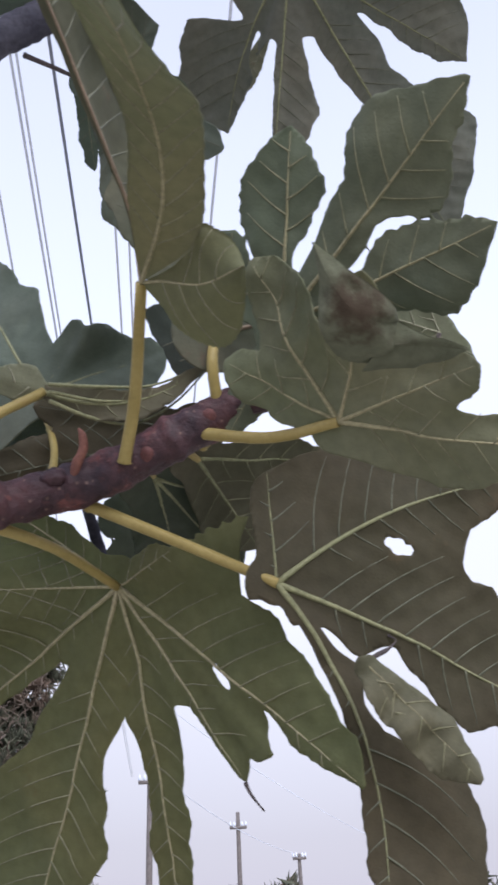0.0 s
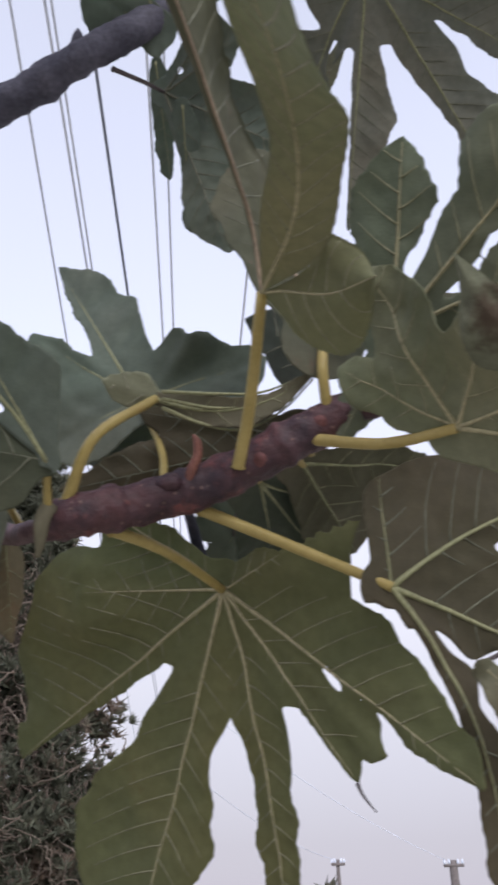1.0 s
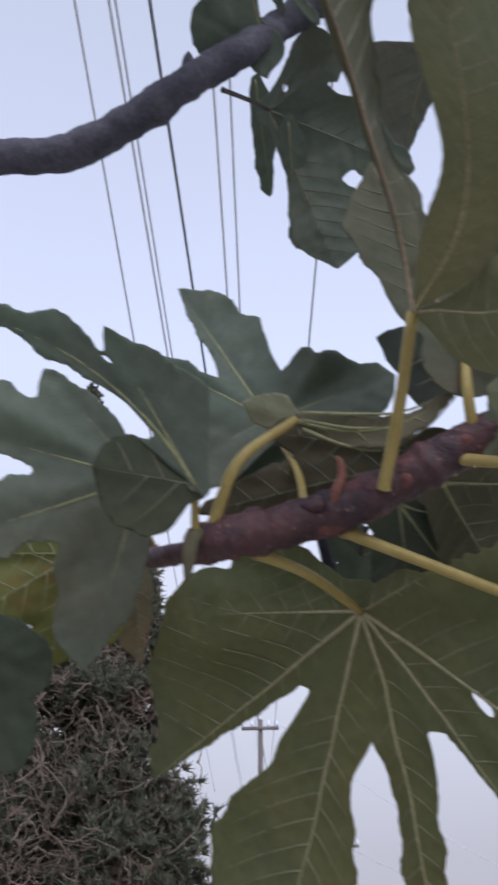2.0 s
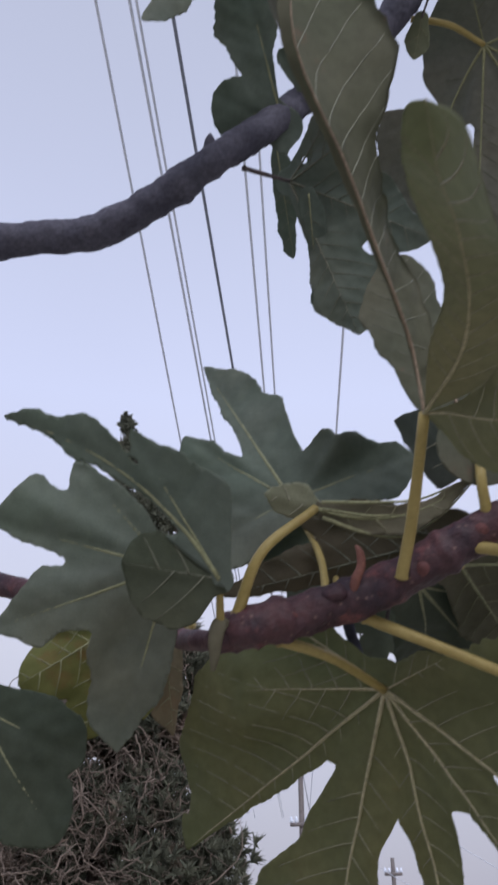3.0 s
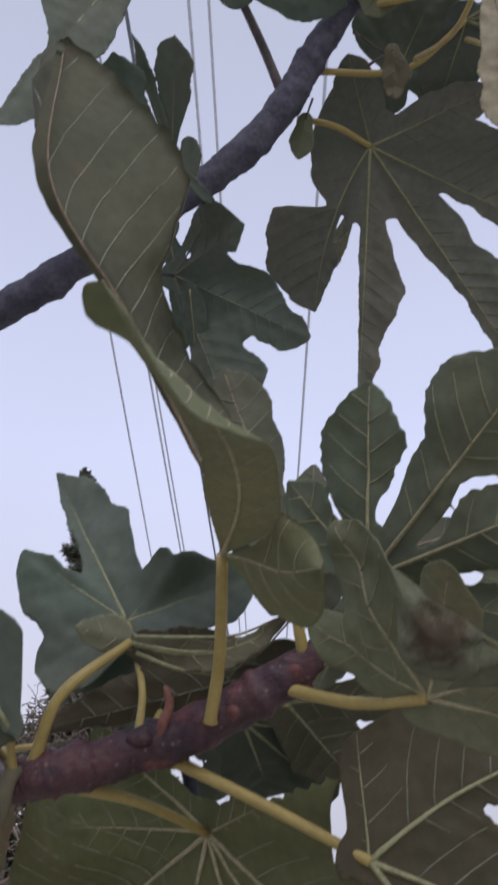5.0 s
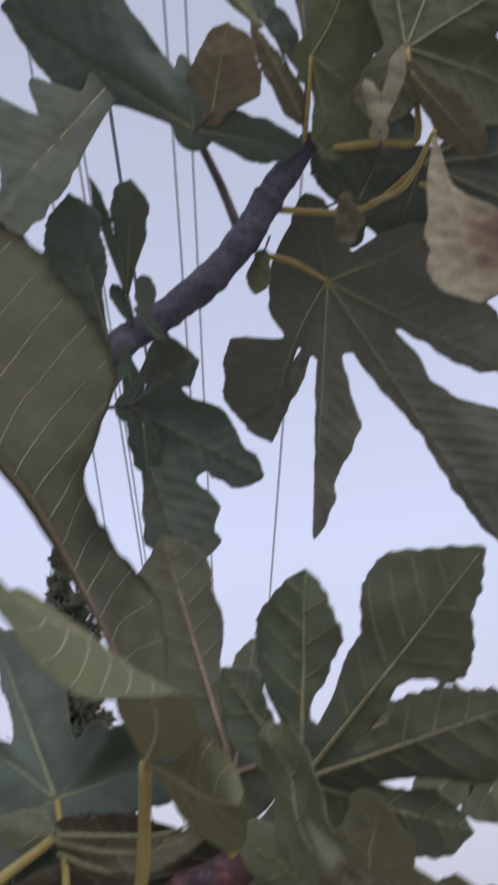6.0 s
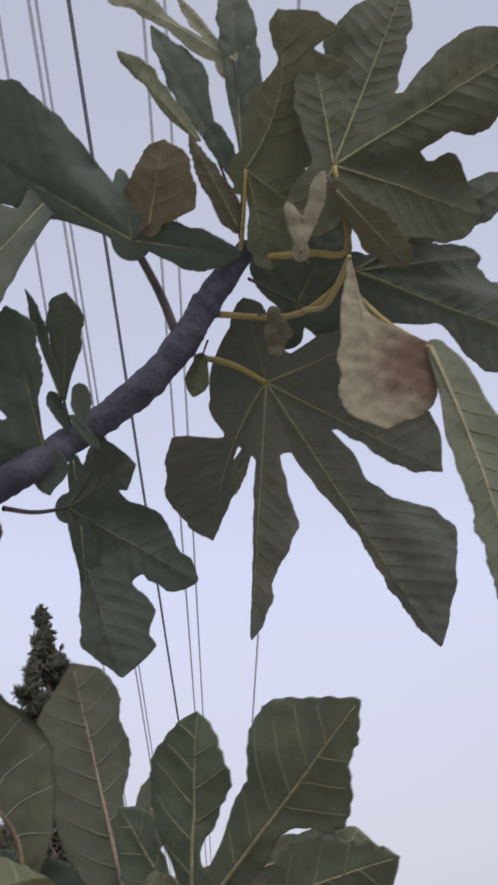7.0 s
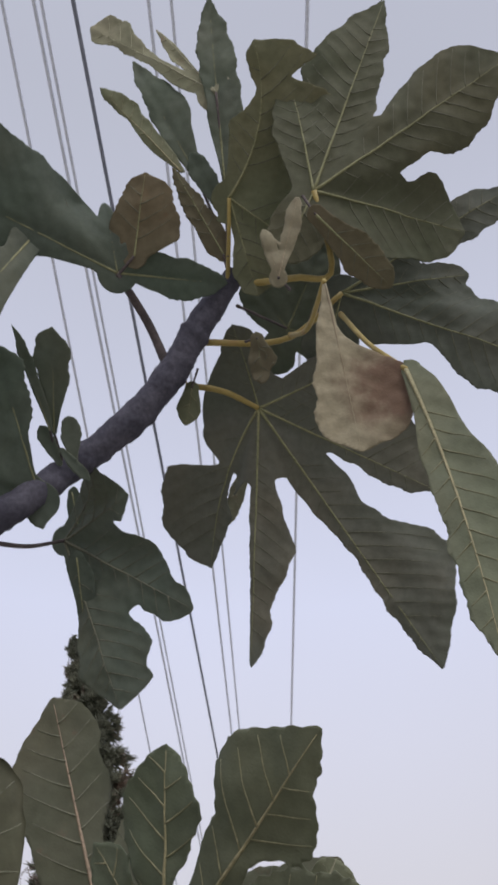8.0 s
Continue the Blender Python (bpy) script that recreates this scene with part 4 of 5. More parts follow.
leaf(fig_tree, "dark green fig leaf curving up from the cut shoot end",
     (-0.114, 0.422, 1.742), (-0.780, -0.282, 0.559), (-0.073, -0.846, -0.528),
     [lobe(0, 0.153, 0.0200, 0.0200, bow=-0.016, rise=1.15, p=[(0.07, 0.0022), (0.28, 0.0021), (0.35, 0.0016), (0.46, 0.0037), (0.58, 0.0061), (0.64, 0.0065), (0.69, 0.0081), (0.77, 0.0038), (0.88, 0.0008)], n=[(0.33, 0.0063), (0.48, 0.0095), (0.64, 0.0183), (0.73, 0.0181), (0.78, 0.0124), (0.91, 0.0084)]),
      lobe(-24, 0.095, 0.0200, 0.0200, lift=0.003, rise=1.15, p=[(0.31, 0.0051), (0.60, 0.0058), (0.86, 0.0061)], n=[(0.17, 0.0179), (0.40, 0.0312), (0.56, 0.0267), (0.67, 0.0192), (0.86, 0.0079)])],
     stalk=[(-0.117, 0.452, 1.720), (-0.116, 0.439, 1.731)], web=0.35, stalk_r=0.003, heel=0.04, vein_mat=DIM_VEIN)
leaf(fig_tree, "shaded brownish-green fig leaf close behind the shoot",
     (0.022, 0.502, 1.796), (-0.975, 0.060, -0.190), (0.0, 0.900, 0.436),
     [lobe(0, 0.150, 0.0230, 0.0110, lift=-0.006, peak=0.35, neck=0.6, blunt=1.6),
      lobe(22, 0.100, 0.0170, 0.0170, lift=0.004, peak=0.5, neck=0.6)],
     web=0.35, under=RUSSET_SHADED, upper=RUSSET_SHADED, rib=0.0009, vein_mat=FAINT_VEIN, fine_mat=FAINT_VEIN)
v, q = tube(spline([(-0.040, 0.475, 1.748), (-0.047, 0.515, 1.766), (-0.050, 0.552, 1.772), (-0.047, 0.570, 1.762), (-0.043, 0.578, 1.748), (-0.040, 0.584, 1.732)], 26), np.linspace(0.0026, 0.0046, 26), 10, 0.14, 6)
mesh_object("side_twig", v, q, [BARK_GREY], fig_tree, "dark bare side twig below the shoot")
leaf(fig_tree, "rounded dull green fig leaf over the shoot end",
     (-0.114, 0.422, 1.742), (-0.972, -0.187, 0.143), (-0.107, 0.892, 0.439),
     [lobe(-0, 0.054, 0.0300, 0.0300, rise=1.15, p=[(0.31, 0.0170), (0.65, 0.0211), (0.86, 0.0182), (0.97, 0.0118)], n=[(0.06, 0.0146), (0.16, 0.0257), (0.38, 0.0322), (0.67, 0.0291), (0.89, 0.0151)])], under=MOSS, heel=0.04, web=0.2, rib=0.0008, vein_mat=FAINT_VEIN, fine_mat=FAINT_VEIN)
leaf(fig_tree, "wide dark green fig leaf beside the shoot end",
     (-0.151, 0.464, 1.768), (-0.939, -0.284, 0.195), (0.169, -0.872, -0.459),
     [lobe(0, 0.113, 0.0300, 0.0300, rise=1.15, p=[(0.36, 0.0079), (0.54, 0.0090), (0.60, 0.0070), (0.70, 0.0094)], n=[(0.34, 0.0193), (0.62, 0.0318), (0.68, 0.0271), (0.82, 0.0366)]),
      lobe(-33, 0.088, 0.0200, 0.0200, lift=-0.016, rise=1.15, p=[(0.70, 0.0151), (0.90, 0.0106), (0.96, 0.0054)], n=[(0.51, 0.0135), (0.76, 0.0077), (0.90, 0.0061)]),
      lobe(33, 0.110, 0.0300, 0.0300, lift=0.012, rise=1.15, p=[(0.37, 0.0236), (0.61, 0.0163), (0.78, 0.0179)], n=[(0.51, 0.0226), (0.55, 0.0217), (0.67, 0.0229)]),
      lobe(89, 0.116, 0.0300, 0.0300, lift=-0.013, rise=1.15, p=[(0.34, 0.0156), (0.54, 0.0167), (0.73, 0.0129)], n=[(0.41, 0.0347), (0.68, 0.0288), (0.88, 0.0241)])],
     stalk=[(-0.159, 0.562, 1.763), (-0.161, 0.507, 1.767)], web=0.5, stalk_r=0.003, sinus=[(10, 0.060), (-25, 0.074), (54, 0.056)], vein_mat=DIM_VEIN)
leaf(fig_tree, "grey-green drooping fig leaf below the shoot end",
     (-0.183, 0.601, 1.778), (0.045, 0.455, -0.889), (-0.202, 0.876, 0.438),
     [lobe(0, 0.078, 0.0200, 0.0200, rise=1.15, p=[(0.17, 0.0090), (0.57, 0.0153), (0.83, 0.0129)], n=[(0.20, 0.0120), (0.40, 0.0124), (0.65, 0.0081)])],
     stalk=[(-0.183, 0.598, 1.785)], web=0.2, stalk_r=0.002, under=BROWN, rib=0.0008, vein_mat=DIM_VEIN, stalk_mat=TWIG)
leaf(fig_tree, "yellowing fig leaf with brown patches",
     (-0.217, 0.577, 1.771), (-0.875, 0.245, -0.417), (0.088, 0.928, 0.362),
     [lobe(-0, 0.076, 0.0236, 0.0254, lift=-0.008, peak=0.6, neck=0.7),
      lobe(-45, 0.079, 0.0200, 0.0200, lift=0.004, peak=0.6, neck=0.7),
      lobe(31, 0.066, 0.0206, 0.0206, lift=0.010, peak=0.6, neck=0.7),
      lobe(-82, 0.066, 0.0178, 0.0178, peak=0.6, neck=0.7)],
     stalk=[(-0.173, 0.643, 1.795)], web=0.5, under=YELLOW, upper=YELLOW, stalk_r=0.003, vein_mat=DIM_VEIN, fine_mat=DIM_VEIN)
leaf(fig_tree, "shaded green fig leaf low beside the conifer",
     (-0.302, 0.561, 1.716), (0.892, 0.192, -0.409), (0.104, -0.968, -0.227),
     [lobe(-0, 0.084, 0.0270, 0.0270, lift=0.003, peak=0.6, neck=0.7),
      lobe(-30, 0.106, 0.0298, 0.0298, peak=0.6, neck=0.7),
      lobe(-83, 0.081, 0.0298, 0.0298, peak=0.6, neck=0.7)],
     stalk=[(-0.348, 0.645, 1.803)], web=0.5, stalk_r=0.003, under=SHADED_GREEN, upper=SHADED_GREEN, vein_mat=DIM_VEIN)
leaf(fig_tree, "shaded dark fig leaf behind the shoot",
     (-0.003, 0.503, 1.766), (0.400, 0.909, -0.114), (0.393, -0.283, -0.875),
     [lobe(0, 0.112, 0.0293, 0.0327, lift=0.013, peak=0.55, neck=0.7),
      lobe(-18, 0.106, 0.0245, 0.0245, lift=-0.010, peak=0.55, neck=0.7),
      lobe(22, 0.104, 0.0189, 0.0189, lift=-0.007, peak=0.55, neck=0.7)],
     stalk=[(-0.006, 0.477, 1.765)], web=0.6, stalk_r=0.003, under=SHADED_GREEN, upper=SHADED_GREEN, vein_mat=DIM_VEIN)
leaf(fig_tree, "brownish fig leaf in the shade of the shoot",
     (0.023, 0.494, 1.773), (0.890, 0.419, 0.179), (-0.365, 0.420, 0.831),
     [lobe(-0, 0.097, 0.0203, 0.0152, peak=0.6, neck=0.6),
      lobe(47, 0.098, 0.0245, 0.0245, lift=0.003, peak=0.6, neck=0.6)],
     stalk=[(0.017, 0.468, 1.765)], web=0.5, stalk_r=0.003, under=BROWN, vein_mat=DIM_VEIN)
leaf(fig_tree, "dark fig leaf in the gap below the shoot",
     (-0.021, 0.614, 1.778), (0.896, 0.270, -0.353), (0.068, -0.868, -0.491),
     [lobe(0, 0.035, 0.0200, 0.0200),
      lobe(-100, 0.036, 0.0140, 0.0140),
      lobe(40, 0.051, 0.0200, 0.0200, lift=-0.002),
      lobe(161, 0.032, 0.0200, 0.0200)],
     stalk=[(-0.018, 0.586, 1.785)], web=0.5, stalk_r=0.002, vein_mat=DIM_VEIN, stalk_mat=TWIG)
leaf(fig_tree, "deeply cut dark fig leaf hanging from the upper branch",
     (0.121, 0.568, 2.361), (-0.083, 0.578, -0.812), (0.156, 0.812, 0.563),
     [lobe(0, 0.261, 0.0100, 0.0300, lift=-0.030, rise=1.15, p=[(0.39, 0.0075), (0.67, 0.0038), (0.92, 0.0015)], n=[(0.23, 0.0151), (0.33, 0.0209), (0.45, 0.0303), (0.58, 0.0408), (0.75, 0.0188), (0.86, 0.0190), (0.94, 0.0133)]),
      lobe(18, 0.173, 0.0336, 0.0222, lift=0.018, bow=0.012, rise=1.15, p=[(0.05, 0.0444), (0.29, 0.0422), (0.41, 0.0013), (0.46, 0.0645), (0.61, 0.0652), (0.83, 0.0517), (0.97, 0.0145), (0.97, 0.0376)], n=[(0.33, 0.0059), (0.55, 0.0045), (0.67, 0.0159), (0.88, 0.0092)]),
      lobe(-35, 0.317, 0.0200, 0.0400, rise=1.15, p=[(0.27, 0.0189), (0.43, 0.0137), (0.55, 0.0081), (0.72, 0.0111), (0.92, 0.0078)], n=[(0.22, 0.0268), (0.37, 0.0360), (0.44, 0.0296), (0.55, 0.0449), (0.62, 0.0671), (0.72, 0.0792), (0.86, 0.0473), (0.97, 0.0141)]),
      lobe(-64, 0.201, 0.0157, 0.0241, lift=0.012, rise=1.15, p=[(0.39, 0.0109), (0.52, 0.0111), (0.69, 0.0141), (0.84, 0.0144)], n=[(0.35, 0.0594), (0.66, 0.0631), (0.91, 0.0364)]),
      lobe(-112, 0.123, 0.0270, 0.0248, lift=-0.019, peak=0.6, neck=0.6),
      lobe(165, 0.086, 0.0238, 0.0238, lift=-0.027, peak=0.5, neck=0.8)],
     stalk=[(0.052, 0.540, 2.374), (0.086, 0.546, 2.368)], vein_mat=DIM_VEIN, fine_mat=FAINT_VEIN, web=0.45, under=SHADE, sinus=[(27, 0.061), (-11, 0.077), (-57, 0.082)])
leaf(fig_tree, "pale twisted lobe of the deeply cut fig leaf",
     (0.103, 0.637, 2.345), (-0.405, 0.522, -0.750), (-0.083, 0.796, 0.599),
     [lobe(-0, 0.069, 0.0110, 0.0080, peak=0.55, neck=0.5)],
     stalk=[], rib=0.0006, under=PALE, upper=PALE, vein_mat=PALE_VEIN, fine_mat=PALE_VEIN)
leaf(fig_tree, "large lobed fig leaf at the top of the branch",
     (0.193, 0.367, 2.436), (0.860, -0.183, 0.476), (-0.074, 0.879, 0.472),
     [lobe(0, 0.228, 0.0359, 0.0317, lift=-0.029, rise=1.15, p=[(0.27, 0.0320), (0.36, 0.0281), (0.47, 0.0300), (0.61, 0.0466), (0.71, 0.0424), (0.82, 0.0308)], n=[(0.37, 0.0217), (0.51, 0.0357), (0.64, 0.0488), (0.83, 0.0478), (0.91, 0.0283)]),
      lobe(-37, 0.241, 0.0315, 0.0347, lift=0.013, rise=1.15, p=[(0.40, 0.0312), (0.61, 0.0236), (0.78, 0.0188)], n=[(0.28, 0.0299), (0.59, 0.0555), (0.78, 0.0378), (0.90, 0.0233)]),
      lobe(44, 0.149, 0.0285, 0.0273, lift=0.033, rise=1.15, p=[(0.30, 0.0575), (0.66, 0.0435), (0.91, 0.0334), (0.97, 0.0167)], n=[(0.46, 0.0351), (0.61, 0.0346), (0.76, 0.0460), (0.90, 0.0272)]),
      lobe(147, 0.075, 0.0277, 0.0277, lift=0.006, peak=0.6, neck=0.7),
      lobe(-64, 0.128, 0.0315, 0.0270, lift=0.017, peak=0.6, neck=0.7)],
     stalk=[(0.126, 0.459, 2.428), (0.169, 0.431, 2.392), (0.204, 0.428, 2.393)], vein_mat=DIM_VEIN, fine_mat=FAINT_VEIN, web=0.5, under=OLIVE, sinus=[(-18, 0.097), (19, 0.080)])
leaf(fig_tree, "green fig leaf spreading behind the withered one",
     (0.216, 0.483, 2.430), (0.902, 0.265, -0.341), (-0.006, 0.798, 0.603),
     [lobe(0, 0.226, 0.0338, 0.0383, lift=-0.014, rise=1.15, p=[(0.18, 0.0411), (0.37, 0.0260), (0.46, 0.0169), (0.51, 0.0255), (0.60, 0.0411), (0.74, 0.0471), (0.84, 0.0423)], n=[(0.16, 0.0327), (0.36, 0.0541), (0.49, 0.0607), (0.49, 0.0476), (0.60, 0.0419), (0.69, 0.0471)]),
      lobe(-30, 0.132, 0.0185, 0.0185, lift=0.008, peak=0.7, neck=0.7),
      lobe(84, 0.077, 0.0293, 0.0293, lift=0.040, peak=0.6, neck=0.7),
      lobe(-54, 0.207, 0.0238, 0.0214, lift=0.016, peak=0.72, neck=0.3)],
     stalk=[(0.076, 0.504, 2.397), (0.156, 0.507, 2.395)], vein_mat=DIM_VEIN, fine_mat=FAINT_VEIN, web=0.5, under=SHADE)
leaf(fig_tree, "withered beige fig leaf curled up and hanging",
     (0.189, 0.334, 2.250), (0.072, 0.198, -0.977), (0.152, 0.966, 0.207),
     [lobe(-0, 0.155, 0.0200, 0.0306, bow=0, rise=1.15, p=[(0.07, 0.0040), (0.27, 0.0133), (0.57, 0.0209), (0.78, 0.0266), (0.92, 0.0192)], n=[(0.16, 0.0006), (0.30, 0.0021), (0.39, 0.0104), (0.48, 0.0244), (0.60, 0.0451), (0.77, 0.0462), (0.90, 0.0405), (0.97, 0.0198)])],
     stalk=[(0.161, 0.468, 2.353), (0.175, 0.397, 2.274)], web=0.02, under=STAINED, upper=STAINED, wave=0.006, crumple=0.0016, rib=0.0007, vein_mat=DRY, net=False, stalk_r=0.003)
leaf(fig_tree, "long green fig lobe hanging down",
     (0.237, 0.344, 2.153), (0.088, 0.044, -0.995), (0.286, 0.956, 0.068),
     [lobe(-0, 0.225, 0.0125, 0.0238, bow=-0.005, rise=1.15, p=[(0.18, 0.0077), (0.35, 0.0146), (0.62, 0.0139), (0.79, 0.0126), (0.92, 0.0092)], n=[(0.03, 0.0149), (0.14, 0.0186), (0.28, 0.0197), (0.41, 0.0291), (0.57, 0.0272), (0.78, 0.0172), (0.90, 0.0091)])],
     stalk=[(0.212, 0.473, 2.381), (0.224, 0.414, 2.267)], web=0.1, stalk_r=0.003, under=FELT)
leaf(fig_tree, "upright fig leaf with twisted lobes at the branch tip",
     (0.111, 0.396, 2.487), (0.252, -0.777, 0.576), (0.041, 0.604, 0.796),
     [lobe(-0, 0.151, 0.0372, 0.0210, bow=0.018, rise=1.15, p=[(0.06, 0.0604), (0.13, 0.0256), (0.23, 0.0695), (0.45, 0.0715), (0.68, 0.0720), (0.81, 0.0668), (0.81, 0.0001), (0.97, 0.0568), (0.97, 0.0242)], n=[(0.26, 0.0224), (0.47, 0.0307), (0.61, 0.0113), (0.72, 0.0046), (0.93, 0.0153)]),
      lobe(115, 0.101, 0.0180, 0.0180, lift=-0.022, peak=0.6, neck=0.7, rise=1.15, p=[(0.13, 0.0074), (0.41, 0.0212), (0.76, 0.0300)], n=[(0.09, 0.0227), (0.39, 0.0375), (0.85, 0.0306)]),
      lobe(153, 0.101, 0.0183, 0.0183, lift=-0.021, rise=1.15, p=[(0.41, 0.0079), (0.72, 0.0195), (0.92, 0.0165)], n=[(0.30, 0.0128), (0.62, 0.0269), (0.91, 0.0275)])],
     stalk=[(0.102, 0.458, 2.437), (0.107, 0.425, 2.457)], vein_mat=DIM_VEIN, fine_mat=FAINT_VEIN, web=0.25, stalk_r=0.003)
leaf(fig_tree, "dark upright lobe at the branch tip",
     (0.107, 0.396, 2.514), (-0.008, -0.682, 0.731), (0.029, -0.731, -0.682),
     [lobe(-0, 0.216, 0.0191, 0.0201, lift=-0.039, rise=1.15, p=[(0.11, 0.0042), (0.29, 0.0111), (0.46, 0.0124), (0.61, 0.0187), (0.79, 0.0164)], n=[(0.11, 0.0096), (0.28, 0.0282), (0.42, 0.0257), (0.58, 0.0234), (0.72, 0.0200), (0.84, 0.0140)])],
     stalk=[(0.105, 0.435, 2.452)], vein_mat=DIM_VEIN, fine_mat=FAINT_VEIN, stalk_r=0.002, stalk_mat=TWIG)
leaf(fig_tree, "pale twisted fig lobe at the branch tip",
     (0.105, 0.338, 2.598), (-0.771, -0.451, 0.450), (-0.029, 0.731, 0.682),
     [lobe(0, 0.177, 0.0173, 0.0145, lift=0.067, rise=1.15, p=[(0.16, 0.0071), (0.38, 0.0035), (0.53, 0.0070), (0.68, 0.0159), (0.82, 0.0251), (0.96, 0.0239)], n=[(0.05, 0.0083), (0.17, 0.0136), (0.30, 0.0134), (0.51, 0.0055), (0.59, 0.0077), (0.79, 0.0055), (0.90, 0.0169)]),
      lobe(18, 0.115, 0.0106, 0.0077, lift=0.049, rise=1.15, p=[(0.29, 0.0013), (0.59, 0.0031), (0.86, 0.0017)], n=[(0.29, 0.0059), (0.54, 0.0117), (0.77, 0.0087)])],
     stalk=[(0.107, 0.399, 2.520)], stalk_r=0.002, web=0.1, under=PALE, upper=PALE, rib=0.001, vein_mat=PALE_VEIN, fine_mat=PALE_VEIN, stalk_mat=TWIG)
leaf(fig_tree, "dark lobe with a rolled margin at the branch tip",
     (0.077, 0.392, 2.534), (-0.390, -0.637, 0.665), (0.029, -0.731, -0.682),
     [lobe(0, 0.152, 0.0133, 0.0171, lift=-0.034, rise=1.15, p=[(0.25, 0.0111), (0.42, 0.0131), (0.59, 0.0120), (0.73, 0.0101), (0.89, 0.0089)], n=[(0.12, 0.0121), (0.30, 0.0197), (0.46, 0.0293), (0.59, 0.0303), (0.72, 0.0193), (0.88, 0.0088)])],
     stalk=[(0.101, 0.435, 2.473)], vein_mat=DIM_VEIN, fine_mat=FAINT_VEIN, stalk_r=0.002, rib=0.001, stalk_mat=TWIG)
leaf(fig_tree, "narrow grey fig lobe with a rolled pale margin",
     (0.063, 0.385, 2.529), (-0.603, -0.557, 0.571), (-0.029, 0.731, 0.682),
     [lobe(-0, 0.134, 0.0142, 0.0094, lift=0.030, rise=1.15, p=[(0.13, 0.0084), (0.30, 0.0109), (0.51, 0.0128), (0.68, 0.0183), (0.89, 0.0098)], n=[(0.11, 0.0034), (0.27, 0.0076), (0.46, 0.0065), (0.62, 0.0019), (0.79, 0.0048), (0.93, 0.0047)])], under=FELT, upper=FELT, rib=0.001)
leaf(fig_tree, "blackish folded lobe at the branch tip",
     (0.104, 0.414, 2.490), (-0.424, -0.627, 0.654), (0.029, -0.731, -0.682),
     [lobe(0, 0.072, 0.0093, 0.0111, lift=-0.003, rise=1.15, p=[(0.21, 0.0068), (0.56, 0.0107), (0.84, 0.0094)], n=[(0.15, 0.0066), (0.44, 0.0102), (0.72, 0.0133), (0.93, 0.0085)])], rib=0.0008, vein_mat=DIM_VEIN, fine_mat=FAINT_VEIN)
leaf(fig_tree, "browned ragged fig leaf under the branch tip",
     (0.100, 0.439, 2.454), (-0.417, -0.629, 0.656), (-0.029, 0.731, 0.682),
     [lobe(-0, 0.109, 0.0112, 0.0093, lift=0.011, rise=1.15, p=[(0.17, 0.0139), (0.36, 0.0131), (0.63, 0.0091), (0.83, 0.0048)], n=[(0.07, 0.0135), (0.31, 0.0126), (0.54, 0.0140), (0.78, 0.0093)])],
     stalk=[(0.103, 0.454, 2.441)], stalk_r=0.0018, under=BROWN, upper=BROWN, rib=0.001, tooth=0.002, vein_mat=DIM_VEIN, fine_mat=FAINT_VEIN, stalk_mat=TWIG)
leaf(fig_tree, "shaded fig leaf among the stalks at the branch tip",
     (0.158, 0.535, 2.446), (-0.567, -0.574, 0.591), (0.029, -0.731, -0.682),
     [lobe(0, 0.069, 0.0250, 0.0250, lift=0.002, peak=0.6, neck=0.7),
      lobe(-63, 0.108, 0.0300, 0.0300, peak=0.6, neck=0.7),
      lobe(-149, 0.066, 0.0250, 0.0250, lift=-0.003, peak=0.6, neck=0.7),
      lobe(121, 0.052, 0.0200, 0.0225, peak=0.6, neck=0.7)],
     stalk=[(0.112, 0.489, 2.430)], vein_mat=DIM_VEIN, fine_mat=FAINT_VEIN, web=0.45, stalk_r=0.002, stalk_mat=TWIG)
leaf(fig_tree, "dark fig leaf on a long bent stalk",
     (-0.002, 0.423, 2.416), (-0.810, -0.577, 0.101), (0.309, -0.567, -0.763),
     [lobe(0, 0.193, 0.0000, 0.0000, lift=0.011, rise=1.15, p=[(0.12, 0.0078), (0.29, 0.0137), (0.54, 0.0284), (0.71, 0.0320)], n=[(0.12, 0.0318), (0.25, 0.0467), (0.38, 0.0566), (0.52, 0.0669), (0.79, 0.0731), (0.93, 0.0612)]),
      lobe(-159, 0.110, 0.0208, 0.0148, lift=0.003, rise=1.15, p=[(0.01, 0.0314), (0.26, 0.0244), (0.68, 0.0195), (0.95, 0.0105)], n=[(0.14, 0.0072), (0.51, 0.0220), (0.77, 0.0187)]),
      lobe(-56, 0.070, 0.0090, 0.0090, lift=-0.020, peak=0.6, neck=0.6)],
     stalk=[(0.037, 0.506, 2.362), (0.020, 0.476, 2.400)], web=0.3, under=UPPER, upper=UPPER, wave=0.003, stalk_r=0.0060, stalk_mat=TWIG, vein_mat=DIM_VEIN, fine_mat=FAINT_VEIN)
leaf(fig_tree, "lower grey-green blade of the bent-stalked fig leaf",
     (-0.075, 0.377, 2.419), (-0.364, -0.021, -0.931), (0.671, -0.699, -0.246),
     [lobe(0, 0.286, 0.0300, 0.0300, lift=0.017, rise=1.15, n=[(0.06, 0.0263), (0.09, 0.0024), (0.25, 0.0570), (0.36, 0.0032), (0.37, 0.0719), (0.66, 0.0036), (0.74, 0.0065)])], web=0.2, rib=0.0012, vein_mat=DIM_VEIN, fine_mat=FAINT_VEIN)
